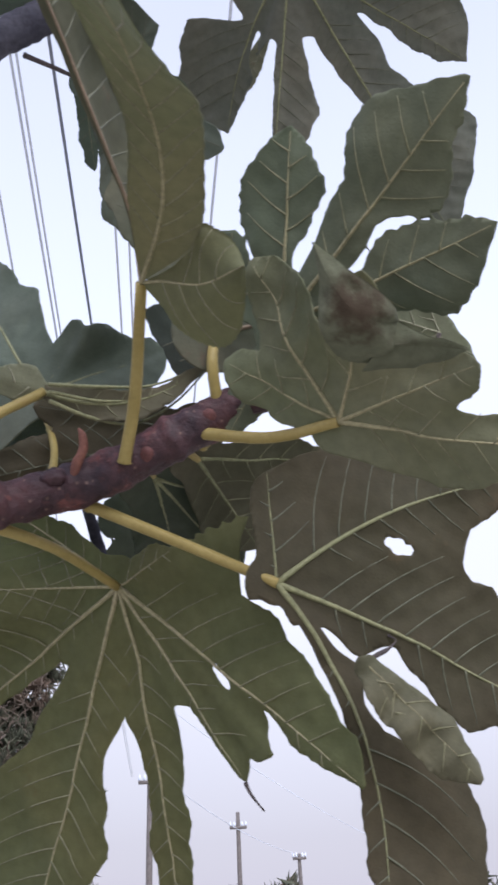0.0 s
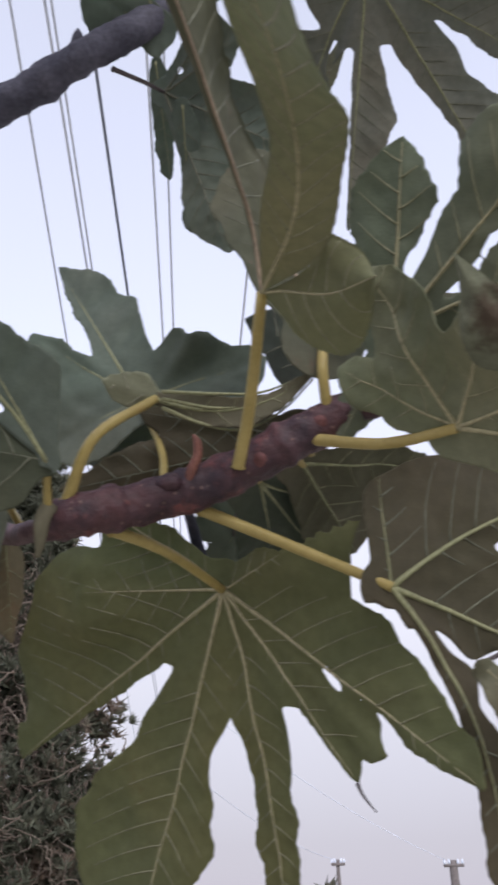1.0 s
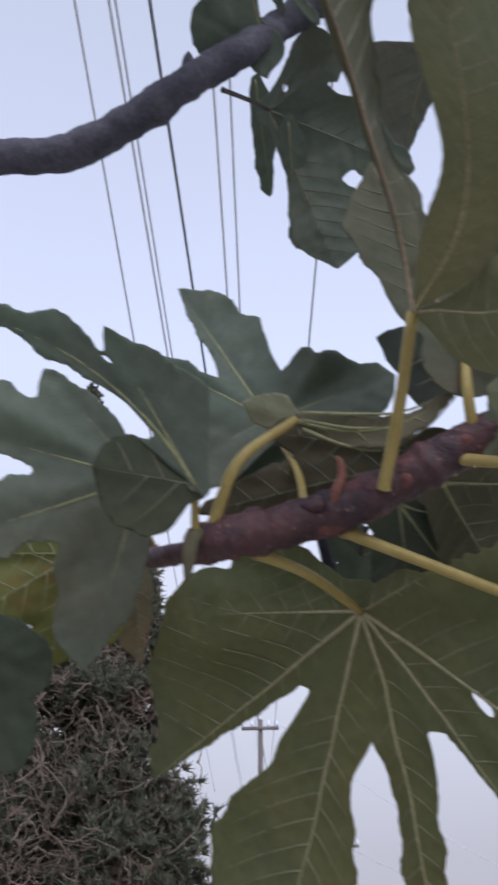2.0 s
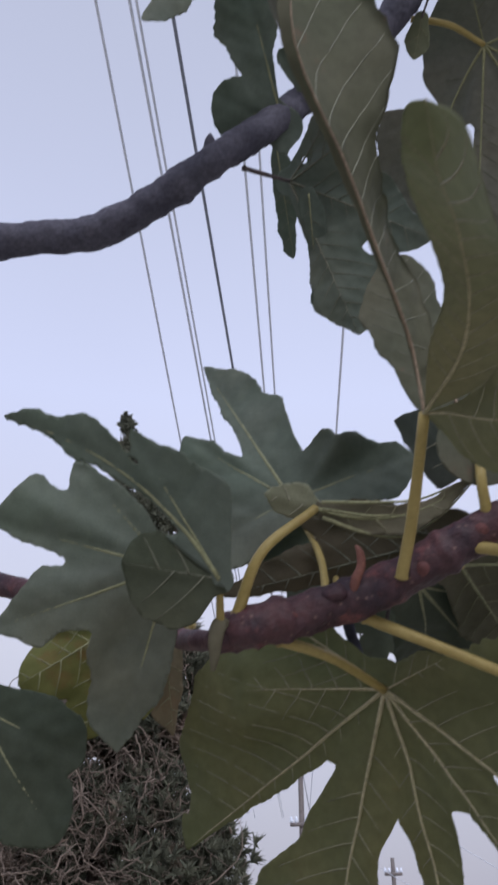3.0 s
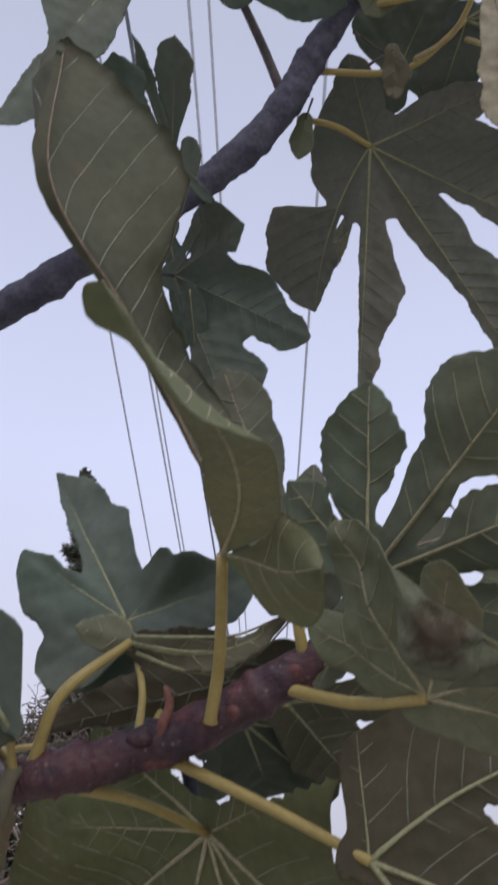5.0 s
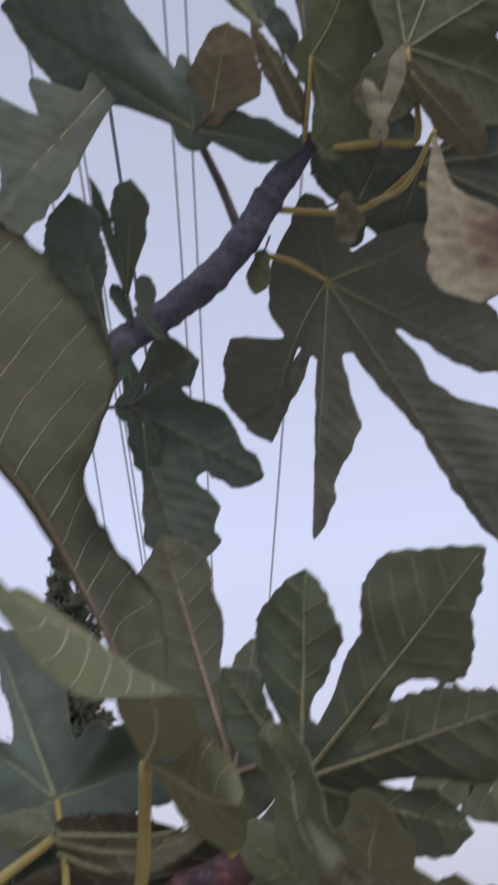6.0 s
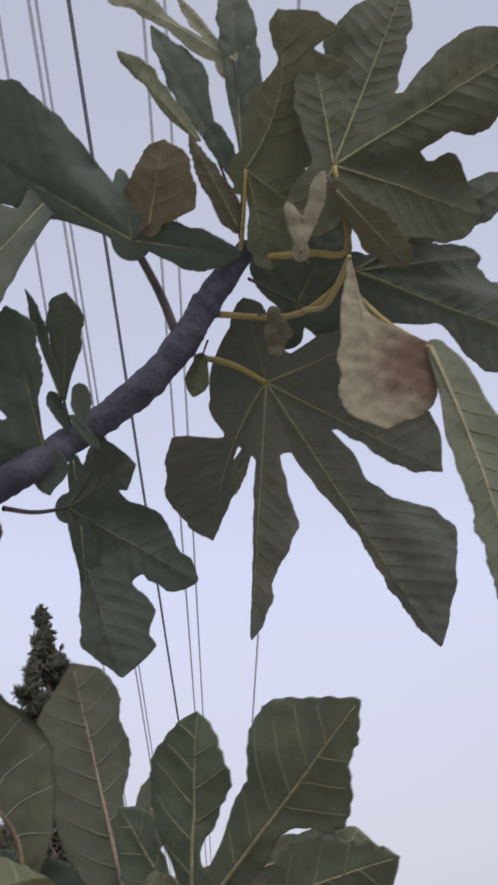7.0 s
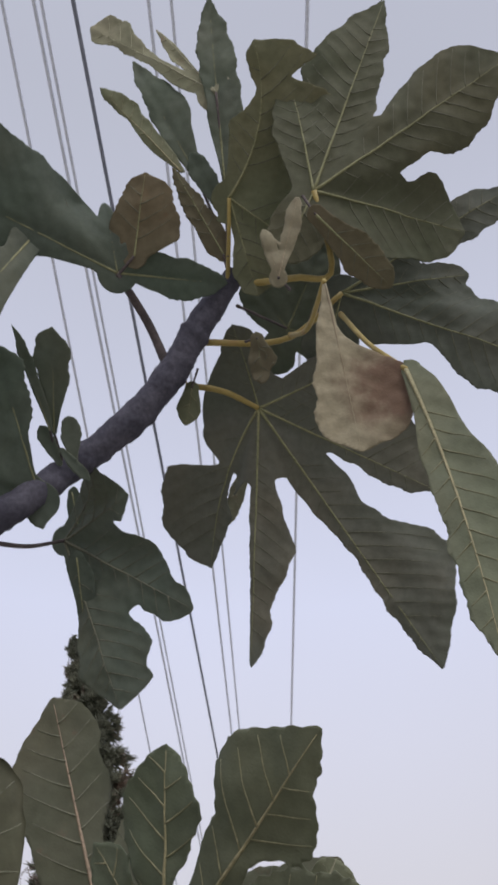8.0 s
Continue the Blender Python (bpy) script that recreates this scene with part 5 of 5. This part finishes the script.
leaf(fig_tree, "dull brown fig leaf with a jagged end above the bent stalk",
     (0.016, 0.412, 2.425), (0.224, -0.660, 0.717), (-0.029, 0.731, 0.682),
     [lobe(0, 0.081, 0.0263, 0.0254, lift=-0.007, blunt=3.5, rise=1.15, p=[(0.28, 0.0422), (0.63, 0.0343), (0.87, 0.0258), (0.96, 0.0153)], n=[(0.24, 0.0279), (0.44, 0.0271), (0.76, 0.0205), (0.94, 0.0118)])],
     stalk=[(-0.001, 0.424, 2.415)], stalk_r=0.002, under=BROWN, upper=BROWN, tooth=0.0018, vein_mat=DIM_VEIN, fine_mat=FAINT_VEIN, stalk_mat=TWIG)
leaf(fig_tree, "dark drooping fig leaf under the knotty branch",
     (-0.081, 0.613, 2.243), (0.369, 0.388, -0.845), (0.271, 0.824, 0.497),
     [lobe(0, 0.177, 0.0268, 0.0281, lift=-0.024, rise=1.15, p=[(0.10, 0.0067), (0.40, 0.0103), (0.74, 0.0300), (0.88, 0.0172)], n=[(0.35, 0.0324), (0.51, 0.0350), (0.58, 0.0384), (0.73, 0.0524), (0.77, 0.0516), (0.83, 0.0403), (0.96, 0.0410), (0.97, 0.0256)]),
      lobe(-38, 0.162, 0.0200, 0.0200, lift=-0.016, rise=1.15, p=[(0.60, 0.0171), (0.74, 0.0231), (0.86, 0.0233), (0.95, 0.0120)], n=[(0.27, 0.0421), (0.41, 0.0341), (0.52, 0.0418), (0.68, 0.0305), (0.80, 0.0158), (0.95, 0.0103)]),
      lobe(-88, 0.092, 0.0114, 0.0096, lift=-0.027, rise=1.15, p=[(0.59, 0.0053), (0.78, 0.0174)], n=[(0.63, 0.0358), (0.88, 0.0262)]),
      lobe(-113, 0.084, 0.0175, 0.0131, lift=-0.038, peak=0.6, neck=0.8)],
     stalk=[(-0.116, 0.543, 2.189), (-0.096, 0.565, 2.201)], vein_mat=FAINT_VEIN, fine_mat=FAINT_VEIN, web=0.3, stalk_r=0.0028, stalk_mat=TWIG, under=UPPER, sinus=[(-29, 0.104)], holes=[(-0.0093, -0.0232, 0.0034)])
leaf(fig_tree, "narrow hanging lobe of the drooping fig leaf",
     (-0.097, 0.662, 2.350), (0.078, 0.782, -0.619), (-0.042, 0.623, 0.781),
     [lobe(0, 0.124, 0.0100, 0.0100, lift=-0.007, rise=1.15, p=[(0.08, 0.0088), (0.41, 0.0108), (0.79, 0.0119), (0.94, 0.0100)], n=[(0.15, 0.0146), (0.44, 0.0148), (0.76, 0.0082), (0.93, 0.0041)])], rib=0.0008, web=0.1, under=UPPER, upper=UPPER, vein_mat=DIM_VEIN, fine_mat=FAINT_VEIN)
leaf(fig_tree, "narrow hanging lobe of the drooping fig leaf",
     (-0.062, 0.601, 2.211), (0.023, 0.754, -0.656), (-0.009, 0.657, 0.754),
     [lobe(-0, 0.119, 0.0100, 0.0100, lift=-0.008, rise=1.15, p=[(0.05, 0.0122), (0.31, 0.0064), (0.62, 0.0052), (0.89, 0.0074)], n=[(0.12, 0.0139), (0.37, 0.0146), (0.72, 0.0092), (0.94, 0.0053)])], rib=0.0008, web=0.1, under=UPPER, upper=UPPER, vein_mat=DIM_VEIN, fine_mat=FAINT_VEIN)
leaf(fig_tree, "small upright dark fig leaf on the knotty branch",
     (-0.066, 0.497, 2.278), (0.129, -0.674, 0.728), (0.029, -0.731, -0.682),
     [lobe(0, 0.095, 0.0200, 0.0200, lift=0.027, rise=1.15, p=[(0.19, 0.0048), (0.50, 0.0121), (0.76, 0.0172), (0.92, 0.0122)], n=[(0.19, 0.0061), (0.47, 0.0137), (0.71, 0.0181), (0.88, 0.0133)])],
     stalk=[(-0.061, 0.531, 2.259)], stalk_r=0.002, rib=0.001, vein_mat=DIM_VEIN, fine_mat=FAINT_VEIN, stalk_mat=TWIG)
leaf(fig_tree, "narrow spiky dark fig lobe at the branch fork",
     (-0.068, 0.491, 2.276), (-0.229, -0.669, 0.707), (0.029, -0.731, -0.682),
     [lobe(0, 0.103, 0.0100, 0.0100, lift=0.015, rise=1.15, p=[(0.16, 0.0015), (0.42, 0.0031), (0.73, 0.0045)], n=[(0.19, 0.0065), (0.50, 0.0075), (0.78, 0.0066)])],
     stalk=[(-0.067, 0.530, 2.262)], stalk_r=0.0018, rib=0.0008, vein_mat=DIM_VEIN, fine_mat=FAINT_VEIN, stalk_mat=TWIG)
leaf(fig_tree, "dark ragged fig leaf at the branch fork",
     (-0.080, 0.531, 2.225), (-0.190, -0.674, 0.714), (0.029, -0.731, -0.682),
     [lobe(0, 0.150, 0.0300, 0.0300, lift=0.013, rise=1.15, p=[(0.22, 0.0171), (0.61, 0.0376), (0.87, 0.0265)], n=[(0.23, 0.0031), (0.41, 0.0068), (0.55, 0.0169), (0.72, 0.0208), (0.89, 0.0217)]),
      lobe(171, 0.025, 0.0200, 0.0200, lift=0.005, rise=1.15, p=[(0.14, 0.0128), (0.72, 0.0070)], n=[(0.25, 0.0158), (0.87, 0.0086)]),
      lobe(51, 0.068, 0.0300, 0.0300, lift=0.016, peak=0.6, neck=0.6)],
     stalk=[(-0.064, 0.535, 2.252)], stalk_r=0.002, tooth=0.002, web=0.3, vein_mat=DIM_VEIN, fine_mat=FAINT_VEIN, stalk_mat=TWIG)
leaf(fig_tree, "twisted young leaf on the knotty branch",
     (-0.055, 0.495, 2.253), (0.621, 0.548, -0.560), (0.029, -0.731, -0.682),
     [lobe(-0, 0.039, 0.0050, 0.0058, lift=0.003, peak=0.5, neck=0.5)], rib=0.0006, vein_mat=DIM_VEIN, fine_mat=FAINT_VEIN)
leaf(fig_tree, "small round dark fig leaf on the knotty branch",
     (-0.048, 0.511, 2.254), (-0.040, -0.683, 0.730), (0.029, -0.731, -0.682),
     [lobe(0, 0.041, 0.0093, 0.0101, peak=0.6, neck=0.4, blunt=4)], rib=0.0006, vein_mat=DIM_VEIN, fine_mat=FAINT_VEIN)
leaf(fig_tree, "small dark fig leaf at the branch fork",
     (-0.063, 0.517, 2.257), (-0.398, -0.634, 0.663), (0.029, -0.731, -0.682),
     [lobe(-0, 0.040, 0.0068, 0.0077, peak=0.6, neck=0.4, blunt=3)], rib=0.0006, vein_mat=DIM_VEIN, fine_mat=FAINT_VEIN)
leaf(fig_tree, "small pale fig leaf under the branch",
     (0.057, 0.528, 2.357), (-0.235, 0.658, -0.715), (-0.029, 0.731, 0.682),
     [lobe(0, 0.038, 0.0120, 0.0120, lift=-0.003, peak=0.5, neck=0.6)],
     stalk=[(0.064, 0.516, 2.369)], stalk_r=0.0015, rib=0.0008, stalk_mat=TWIG)
leaf(fig_tree, "small withered leaf curled at the branch tip",
     (0.154, 0.355, 2.289), (-0.208, -0.644, 0.736), (-0.086, 0.761, 0.642),
     [lobe(0, 0.043, 0.0074, 0.0052, peak=0.6, neck=0.5),
      lobe(30, 0.071, 0.0082, 0.0067, lift=0.002, peak=0.65, neck=0.35)],
     stalk=[(0.162, 0.396, 2.329)], stalk_r=0.0018, rib=0.0008, under=DRY, upper=DRY, web=0.4, vein_mat=DRY_VEIN, net=False, crumple=0.0015, stalk_mat=TWIG)
leaf(fig_tree, "small browned fig leaf hanging beside the stalks",
     (0.131, 0.425, 2.300), (0.020, 0.640, -0.768), (0.10, 0.76, 0.64),
     [lobe(0, 0.040, 0.0110, 0.0095, peak=0.55, neck=0.6), lobe(-24, 0.028, 0.0070, 0.0070, peak=0.6, neck=0.6)],
     stalk=[(0.118, 0.470, 2.352)], stalk_r=0.0016, under=BROWN, upper=BROWN, rib=0.0007, wave=0.006, crumple=0.002, vein_mat=DIM_VEIN, fine_mat=FAINT_VEIN, stalk_mat=TWIG)
leaf(fig_tree, "browned fig leaf hanging below the top leaf",
     (0.192, 0.366, 2.394), (0.672, 0.620, -0.406), (0.039, 0.518, 0.855),
     [lobe(-0, 0.095, 0.0164, 0.0184, peak=0.6, neck=0.5)],
     stalk=[(0.183, 0.364, 2.421)], stalk_r=0.0018, under=BROWN, upper=BROWN, vein_mat=DIM_VEIN, fine_mat=FAINT_VEIN, stalk_mat=TWIG)
bud(fig_tree, "knob of old wood on the limb", (-0.146, 0.525, 2.190), (0.063, -0.526, 0.848), 0.02, 0.006, BARK_GREY)
bud(fig_tree, "dark bud on the limb", (0.023, 0.514, 2.337), (-0.656, -0.520, 0.529), 0.014, 0.006, BARK_GREY)
bud(fig_tree, "dark knob of a lost leaf on the shoot", (-0.053, 0.459, 1.741), (-0.05, -0.40, 0.90), 0.010, 0.0085, BARK_RED)
bud(fig_tree, "pink-red leaf scar on the shoot", (-0.0785, 0.4635, 1.7335), (0.10, -0.92, -0.20), 0.0136, 0.0075, SCAR)
bud(fig_tree, "pink-red leaf scar on the shoot", (0.030, 0.454, 1.7755), (0.10, -0.92, -0.15), 0.0138, 0.0080, SCAR)
bud(fig_tree, "pink-red leaf scar on the shoot", (-0.004, 0.4595, 1.7575), (0.10, -0.90, -0.25), 0.0134, 0.0065, SCAR)
v, q = tube(spline([(-0.043, 0.456, 1.744), (-0.041, 0.452, 1.750), (-0.0375, 0.449, 1.757), (-0.0378, 0.446, 1.764), (-0.0400, 0.445, 1.768)], 18), 0.0027 * np.interp(np.linspace(0, 1, 18), (0, 0.3, 0.75, 1), (1.0, 1.1, 0.75, 0.2)), 10, 0.12, 3)
mesh_object("bud", v, q, [BUDS], fig_tree, "bent pink-red bud on the shoot")
v, q = tube(spline([(-0.113, 0.452, 1.727), (-0.117, 0.446, 1.724), (-0.1195, 0.447, 1.717), (-0.1205, 0.451, 1.709), (-0.122, 0.455, 1.702)], 20), np.interp(np.linspace(0, 1, 20), (0, 0.25, 0.6, 1), (0.0030, 0.0050, 0.0042, 0.0012)), 10, 0.25, 5)
mesh_object("dry_stipule", v, q, [BROWN], fig_tree, "pale brown dried stipule hanging from the shoot end")
bud(fig_tree, "pointed terminal bud of the shoot", (0.052, 0.437, 1.777), (0.909, -0.215, 0.312), 0.022, 0.009, BARK_RED)
bud(fig_tree, "knob on the limb", (-0.227, 0.558, 2.152), (-0.135, -0.550, 0.848), 0.012, 0.007, BARK_GREY)


# ---- ground, distance ----
GROUND = plain_material("dry_soil", (0.34, 0.315, 0.265), (0.46, 0.43, 0.37), 0.8, 0.95, 0.6, 0.03)
CABLE = plain_material("cable_sheath", (0.17, 0.19, 0.25), (0.24, 0.26, 0.33), 20.0, 0.6, 0.1, 0.001)
GALV = plain_material("galvanised_wire", (0.62, 0.68, 0.82), (0.74, 0.79, 0.92), 20.0, 0.5, 0.1, 0.001)
POST = plain_material("weathered_timber", (0.135, 0.120, 0.120), (0.205, 0.185, 0.182), 9.0, 0.9, 0.5, 0.01)
WALL = plain_material("buff_render", (0.42, 0.31, 0.23), (0.52, 0.40, 0.31), 4.0, 0.9, 0.3, 0.004)
# Needle greens are lightened so that distance haze sits in the colour.
NEEDLE = plain_material("conifer_needles", (0.062, 0.070, 0.052), (0.105, 0.110, 0.078), 3.0, 0.8, 0.1, 0.002, extra=((0.17, 0.125, 0.10), 1.6, 0.55))
DEAD = plain_material("dead_twigs", (0.105, 0.083, 0.068), (0.195, 0.155, 0.130), 14.0, 0.9, 0.2, 0.002)
WOOD = plain_material("conifer_bark", (0.07, 0.055, 0.045), (0.13, 0.10, 0.085), 9.0, 0.95, 0.6, 0.01)

rng = np.random.default_rng(7)
n = 61
gx = np.concatenate([-np.geomspace(600, 1, 30), [0.0], np.geomspace(1, 600, 30)])
gv = [(x, y, 0.05 * noise.noise(Vector((x * 0.7, y * 0.7, 0))) * min(1, 60 / (1 + abs(x) + abs(y)))) for x in gx for y in gx]
gf = [(i * n + j, (i + 1) * n + j, (i + 1) * n + j + 1, i * n + j + 1) for i in range(n - 1) for j in range(n - 1)]
tagged(mesh_object("ground", gv, gf, [GROUND]), "bare dry soil under the trees", "ground", kind="structure")


def cable(label, x_near, slope, height, radius, mat, bow=0.25):
    """An overhead wire from behind the eye to far ahead, with a little sag."""
    ys = np.linspace(-12, 46, 40)
    pts = [(x_near + slope * y, y, height + bow * (((y - 17) / 29) ** 2)) for y in ys]
    v, q = tube(pts, [radius] * 40, 6)
    return tagged(mesh_object("overhead_wire", v, q, [mat]), label, "wire", "overhead wires")


cable("thin grey overhead wire against the sky", -1.386, -0.0870, 8.0, 0.014, GALV)
cable("thin grey overhead wire of a close pair", -1.225, -0.0620, 8.0, 0.015, GALV)
cable("thin grey overhead wire of a close pair", -1.175, -0.0615, 8.0, 0.013, GALV)
cable("dark overhead cable against the sky", -1.012, -0.0370, 8.0, 0.017, CABLE)
cable("thin grey overhead wire against the sky", -0.460, -0.0585, 8.0, 0.014, GALV)
cable("thin grey overhead wire against the sky", -0.300, -0.0615, 8.0, 0.013, GALV)
cable("grey overhead wire running apart from the others", 0.652, -0.0750, 8.0, 0.015, GALV)


def curve_post(label, x, y, top, r):
    """A leaning-free utility pole with a crossarm and insulators."""
    pole = tagged(new("utility_pole"), label, "pole", "distant utility poles")
    pole.location = (x, y, 0)
    v, q = tube([(0, 0, z) for z in np.linspace(-0.3, top, 14)], np.linspace(r, 0.65 * r, 14), 12, 0.05, x)
    mesh_object("shaft", v, q, [POST], pole)
    return pole


def crossarm(pole, z, half, name="crossarm"):
    v, q = tube([(-half, -0.12, z), (0, -0.12, z), (half, -0.12, z)], [0.06] * 3, 8)
    arm = mesh_object(name, v, q, [POST], pole)
    for k in (-0.9, -0.45, 0.45, 0.9):
        p = [(k * half, -0.12, z + 0.05), (k * half, -0.12, z + 0.10), (k * half, -0.12, z + 0.16), (k * half, -0.12, z + 0.24)]
        v, q = tube(p, [0.03, 0.06, 0.045, 0.02], 10)
        mesh_object("insulator", v, q, [GALV], arm)


near_pole = curve_post("tall dark utility pole with a crossarm and insulators", -2.07, 30.0, 8.1, 0.115)
crossarm(near_pole, 7.8, 0.6)
crossarm(near_pole, 5.7, 0.35, "bracket")
far_pole = curve_post("slim distant utility pole", 0.85, 40.0, 5.8, 0.12)
crossarm(far_pole, 5.2, 0.35)
low_pole = curve_post("short distant utility pole", 3.6, 44.0, 4.4, 0.12)
crossarm(low_pole, 4.2, 0.3)
stub_pole = curve_post("thick grey post far across the land", 7.9, 40.0, 4.0, 0.25)
crossarm(stub_pole, 3.8, 0.4)

for (x0, y0, z0), (x1, y1, z1), sag in (((-1.53, 29.88, 8.00), (7.55, 39.88, 4.02), 0.35), ((-1.77, 29.88, 5.90), (3.34, 43.88, 4.42), 0.30)):
    u = np.linspace(0, 1, 30)
    pts = [(x0 + (x1 - x0) * t, y0 + (y1 - y0) * t, z0 + (z1 - z0) * t - 4 * sag * t * (1 - t)) for t in u]
    v, q = tube(pts, [0.012] * 30, 6)
    tagged(mesh_object("sagging_wire", v, q, [GALV]), "faint sagging wire between distant poles", "wire", "sagging distant wires")


# ---- conifer ----
def spike(a, d, length, r):
    """A thin three-sided pointed blade."""
    d = d / np.linalg.norm(d)
    s1 = np.cross(d, (0.3, 0.5, 0.81))
    s1 /= np.linalg.norm(s1)
    s2 = np.cross(d, s1)
    b = [a + r * (s1 * math.cos(w) + s2 * math.sin(w)) for w in (0, 2.1, 4.2)]
    return b + [a + d * length], [(0, 1, 3), (1, 2, 3), (2, 0, 3), (2, 1, 0)]


def spread(z):
    return float(np.interp(z, (0.0, 2.0, 2.87, 3.4, 3.93, 4.5, 5.25, 6.0, 6.53, 6.85, 7.15, 7.5), (1.3, 1.36, 1.34, 1.10, 0.72, 0.50, 0.38, 0.33, 0.23, 0.13, 0.06, 0.01)))


def lean(z):
    """How far the stem leans aside at a height."""
    return -0.47 * max(0.0, (z - 4.9) / 2.6) ** 1.3 - 0.36 * min(1.0, max(0.0, 4.2 - z))


conifer = tagged(new("conifer"), "tall dark conifer with brown dead twigs on its shaded side", "tree")
conifer.location = (-2.20, 8.95, 0)
v, q = tube([(lean(z) + 0.05 * math.sin(z), 0.04 * math.cos(1.3 * z), z) for z in np.linspace(-0.3, 7.2, 30)], np.linspace(0.17, 0.015, 30), 12, 0.15, 4)
mesh_object("trunk", v, q, [WOOD], conifer, "brown conifer trunk")
boughs, tufts, dead = [], [], []
for k in range(330):
    z = 1.2 + 6.2 * rng.random() ** 1.1
    a = rng.random() * 2 * math.pi
    reach = spread(z) * (0.70 + 0.35 * rng.random())
    lift = 0.10 + 0.30 * rng.random()
    out = np.array((math.cos(a), math.sin(a), 0))
    base = np.array((lean(z), 0, z))
    end = base + out * reach + np.array((0, 0, reach * lift))
    pts = [base + (end - base) * t + np.array((0, 0, -0.10 * reach * math.sin(math.pi * t))) for t in np.linspace(0, 1, 6)]
    if reach > 0.25:
        boughs.append(tube(pts, np.linspace(0.018, 0.004, 6), 5))
    for m in range(int(14 + 34 * reach)):
        t = 0.25 + 0.78 * rng.random() ** 0.7
        c = base + (end - base) * t + rng.normal(0, 0.03 + 0.05 * reach, 3)
        for w in range(14):
            d = out * 0.6 + rng.normal(0, 0.55, 3) + np.array((0, 0, 0.45))
            tufts.append(spike(c, d, (0.06 + 0.08 * rng.random()) * min(1.0, 0.35 + 2 * reach), 0.010 + 0.010 * rng.random()))
for w in range(90):
    c = np.array((-0.42 + rng.normal(0, 0.03), rng.normal(0, 0.03), 7.0 + 0.36 * rng.random()))
    tufts.append(spike(c, np.array((rng.normal(0, 0.5), rng.normal(0, 0.35), 1.0)), 0.08 + 0.08 * rng.random(), 0.006))
for w in range(1900):
    z = 1.7 + 3.0 * rng.random()
    a = math.radians(-102 + rng.normal(0, 42))
    r = spread(z) * (0.72 + 0.36 * rng.random())
    c = np.array((lean(z) + math.cos(a) * r, math.sin(a) * r, z))
    e1 = rng.normal(0, 1, 3)
    e1 /= np.linalg.norm(e1)
    e2 = np.cross(e1, rng.normal(0, 1, 3))
    e2 /= np.linalg.norm(e2)
    size, turn, drift = 0.08 + 0.26 * rng.random() ** 1.5, 0.5 + 1.6 * rng.random(), rng.normal(0, 0.12, 3)
    pts = [c + size * (e1 * math.cos(turn * t) + e2 * math.sin(turn * t)) + drift * t + 0.012 * rng.normal(0, 1, 3) for t in np.linspace(0, 1, 8)]
    dead.append(tube(pts, np.linspace(0.0062, 0.0024, 8) * (0.6 + 0.9 * rng.random() ** 2), 5))
for w in range(230):
    z = 1.8 + 2.4 * rng.random()
    a = math.radians(-120 + rng.normal(0, 34))
    r = spread(z) * (0.92 + 0.20 * rng.random())
    c = np.array((lean(z) + math.cos(a) * r, math.sin(a) * r, z))
    e1 = rng.normal(0, 1, 3)
    e1 /= np.linalg.norm(e1)
    e2 = np.cross(e1, rng.normal(0, 1, 3))
    e2 /= np.linalg.norm(e2)
    size, turn = 0.16 + 0.34 * rng.random(), 0.5 + 1.3 * rng.random()
    pts = [c + size * (e1 * math.cos(turn * t) + e2 * math.sin(turn * t)) + 0.010 * rng.normal(0, 1, 3) for t in np.linspace(0, 1, 9)]
    dead.append(tube(spline(pts, 18), np.linspace(0.0085, 0.0032, 18) * (0.6 + 0.6 * rng.random()), 6))
v, q = joined(boughs)
tagged(mesh_object("bough_mass", v, q, [WOOD], conifer), kind="stuff")
v, q = joined(tufts)
tagged(mesh_object("foliage", v, q, [NEEDLE], conifer, "dark green conifer foliage", smooth=False), kind="stuff")
v, q = joined(dead)
tagged(mesh_object("dead_twig_mass", v, q, [DEAD], conifer, "tangled pale brown dead twigs"), kind="stuff")


# ---- low building and far scrub ----
def block(x0, x1, y0, y1, z0, z1):
    v = [(x, y, z) for z in (z0, z1) for y in (y0, y1) for x in (x0, x1)]
    return v, [(0, 2, 3, 1), (4, 5, 7, 6), (0, 1, 5, 4), (2, 6, 7, 3), (0, 4, 6, 2), (1, 3, 7, 5)]


hut = tagged(new("low_building"), "low buff-rendered flat-roofed building beside the conifer", "building")
hut.location = (-3.84, 12.00, 0)
v, q = block(-5.0, 0.0, 0.0, 0.2, -0.1, 2.68)
mesh_object("wall", v, q, [WALL], hut, smooth=False)
v, q = block(-0.2, 0.0, 0.204, 4.0, -0.1, 2.68)
mesh_object("wall", v, q, [WALL], hut, smooth=False)
v, q = block(-5.05, 0.04, -0.04, 4.04, 2.68 + 0.003, 2.68 + 0.10)
mesh_object("roof", v, q, [WALL], hut, smooth=False)

scrub = []
for k in range(1500):
    x = rng.uniform(-26, 26)
    h = 2.6 + 0.7 * math.sin(x * 0.6) + 0.4 * math.sin(x * 1.9 + 1)
    c = np.array((x, 52 + rng.normal(0, 0.8), h * rng.random() ** 0.6))
    for w in range(3):
        scrub.append(spike(c, rng.normal(0, 1, 3) + np.array((0, 0, 0.8)), 0.5 + 0.5 * rng.random(), 0.12))
v, q = joined(scrub)
tagged(mesh_object("far_scrub", v, q, [NEEDLE], None, "distant low line of scrub and treetops", smooth=False), "", "scrub", kind="stuff")
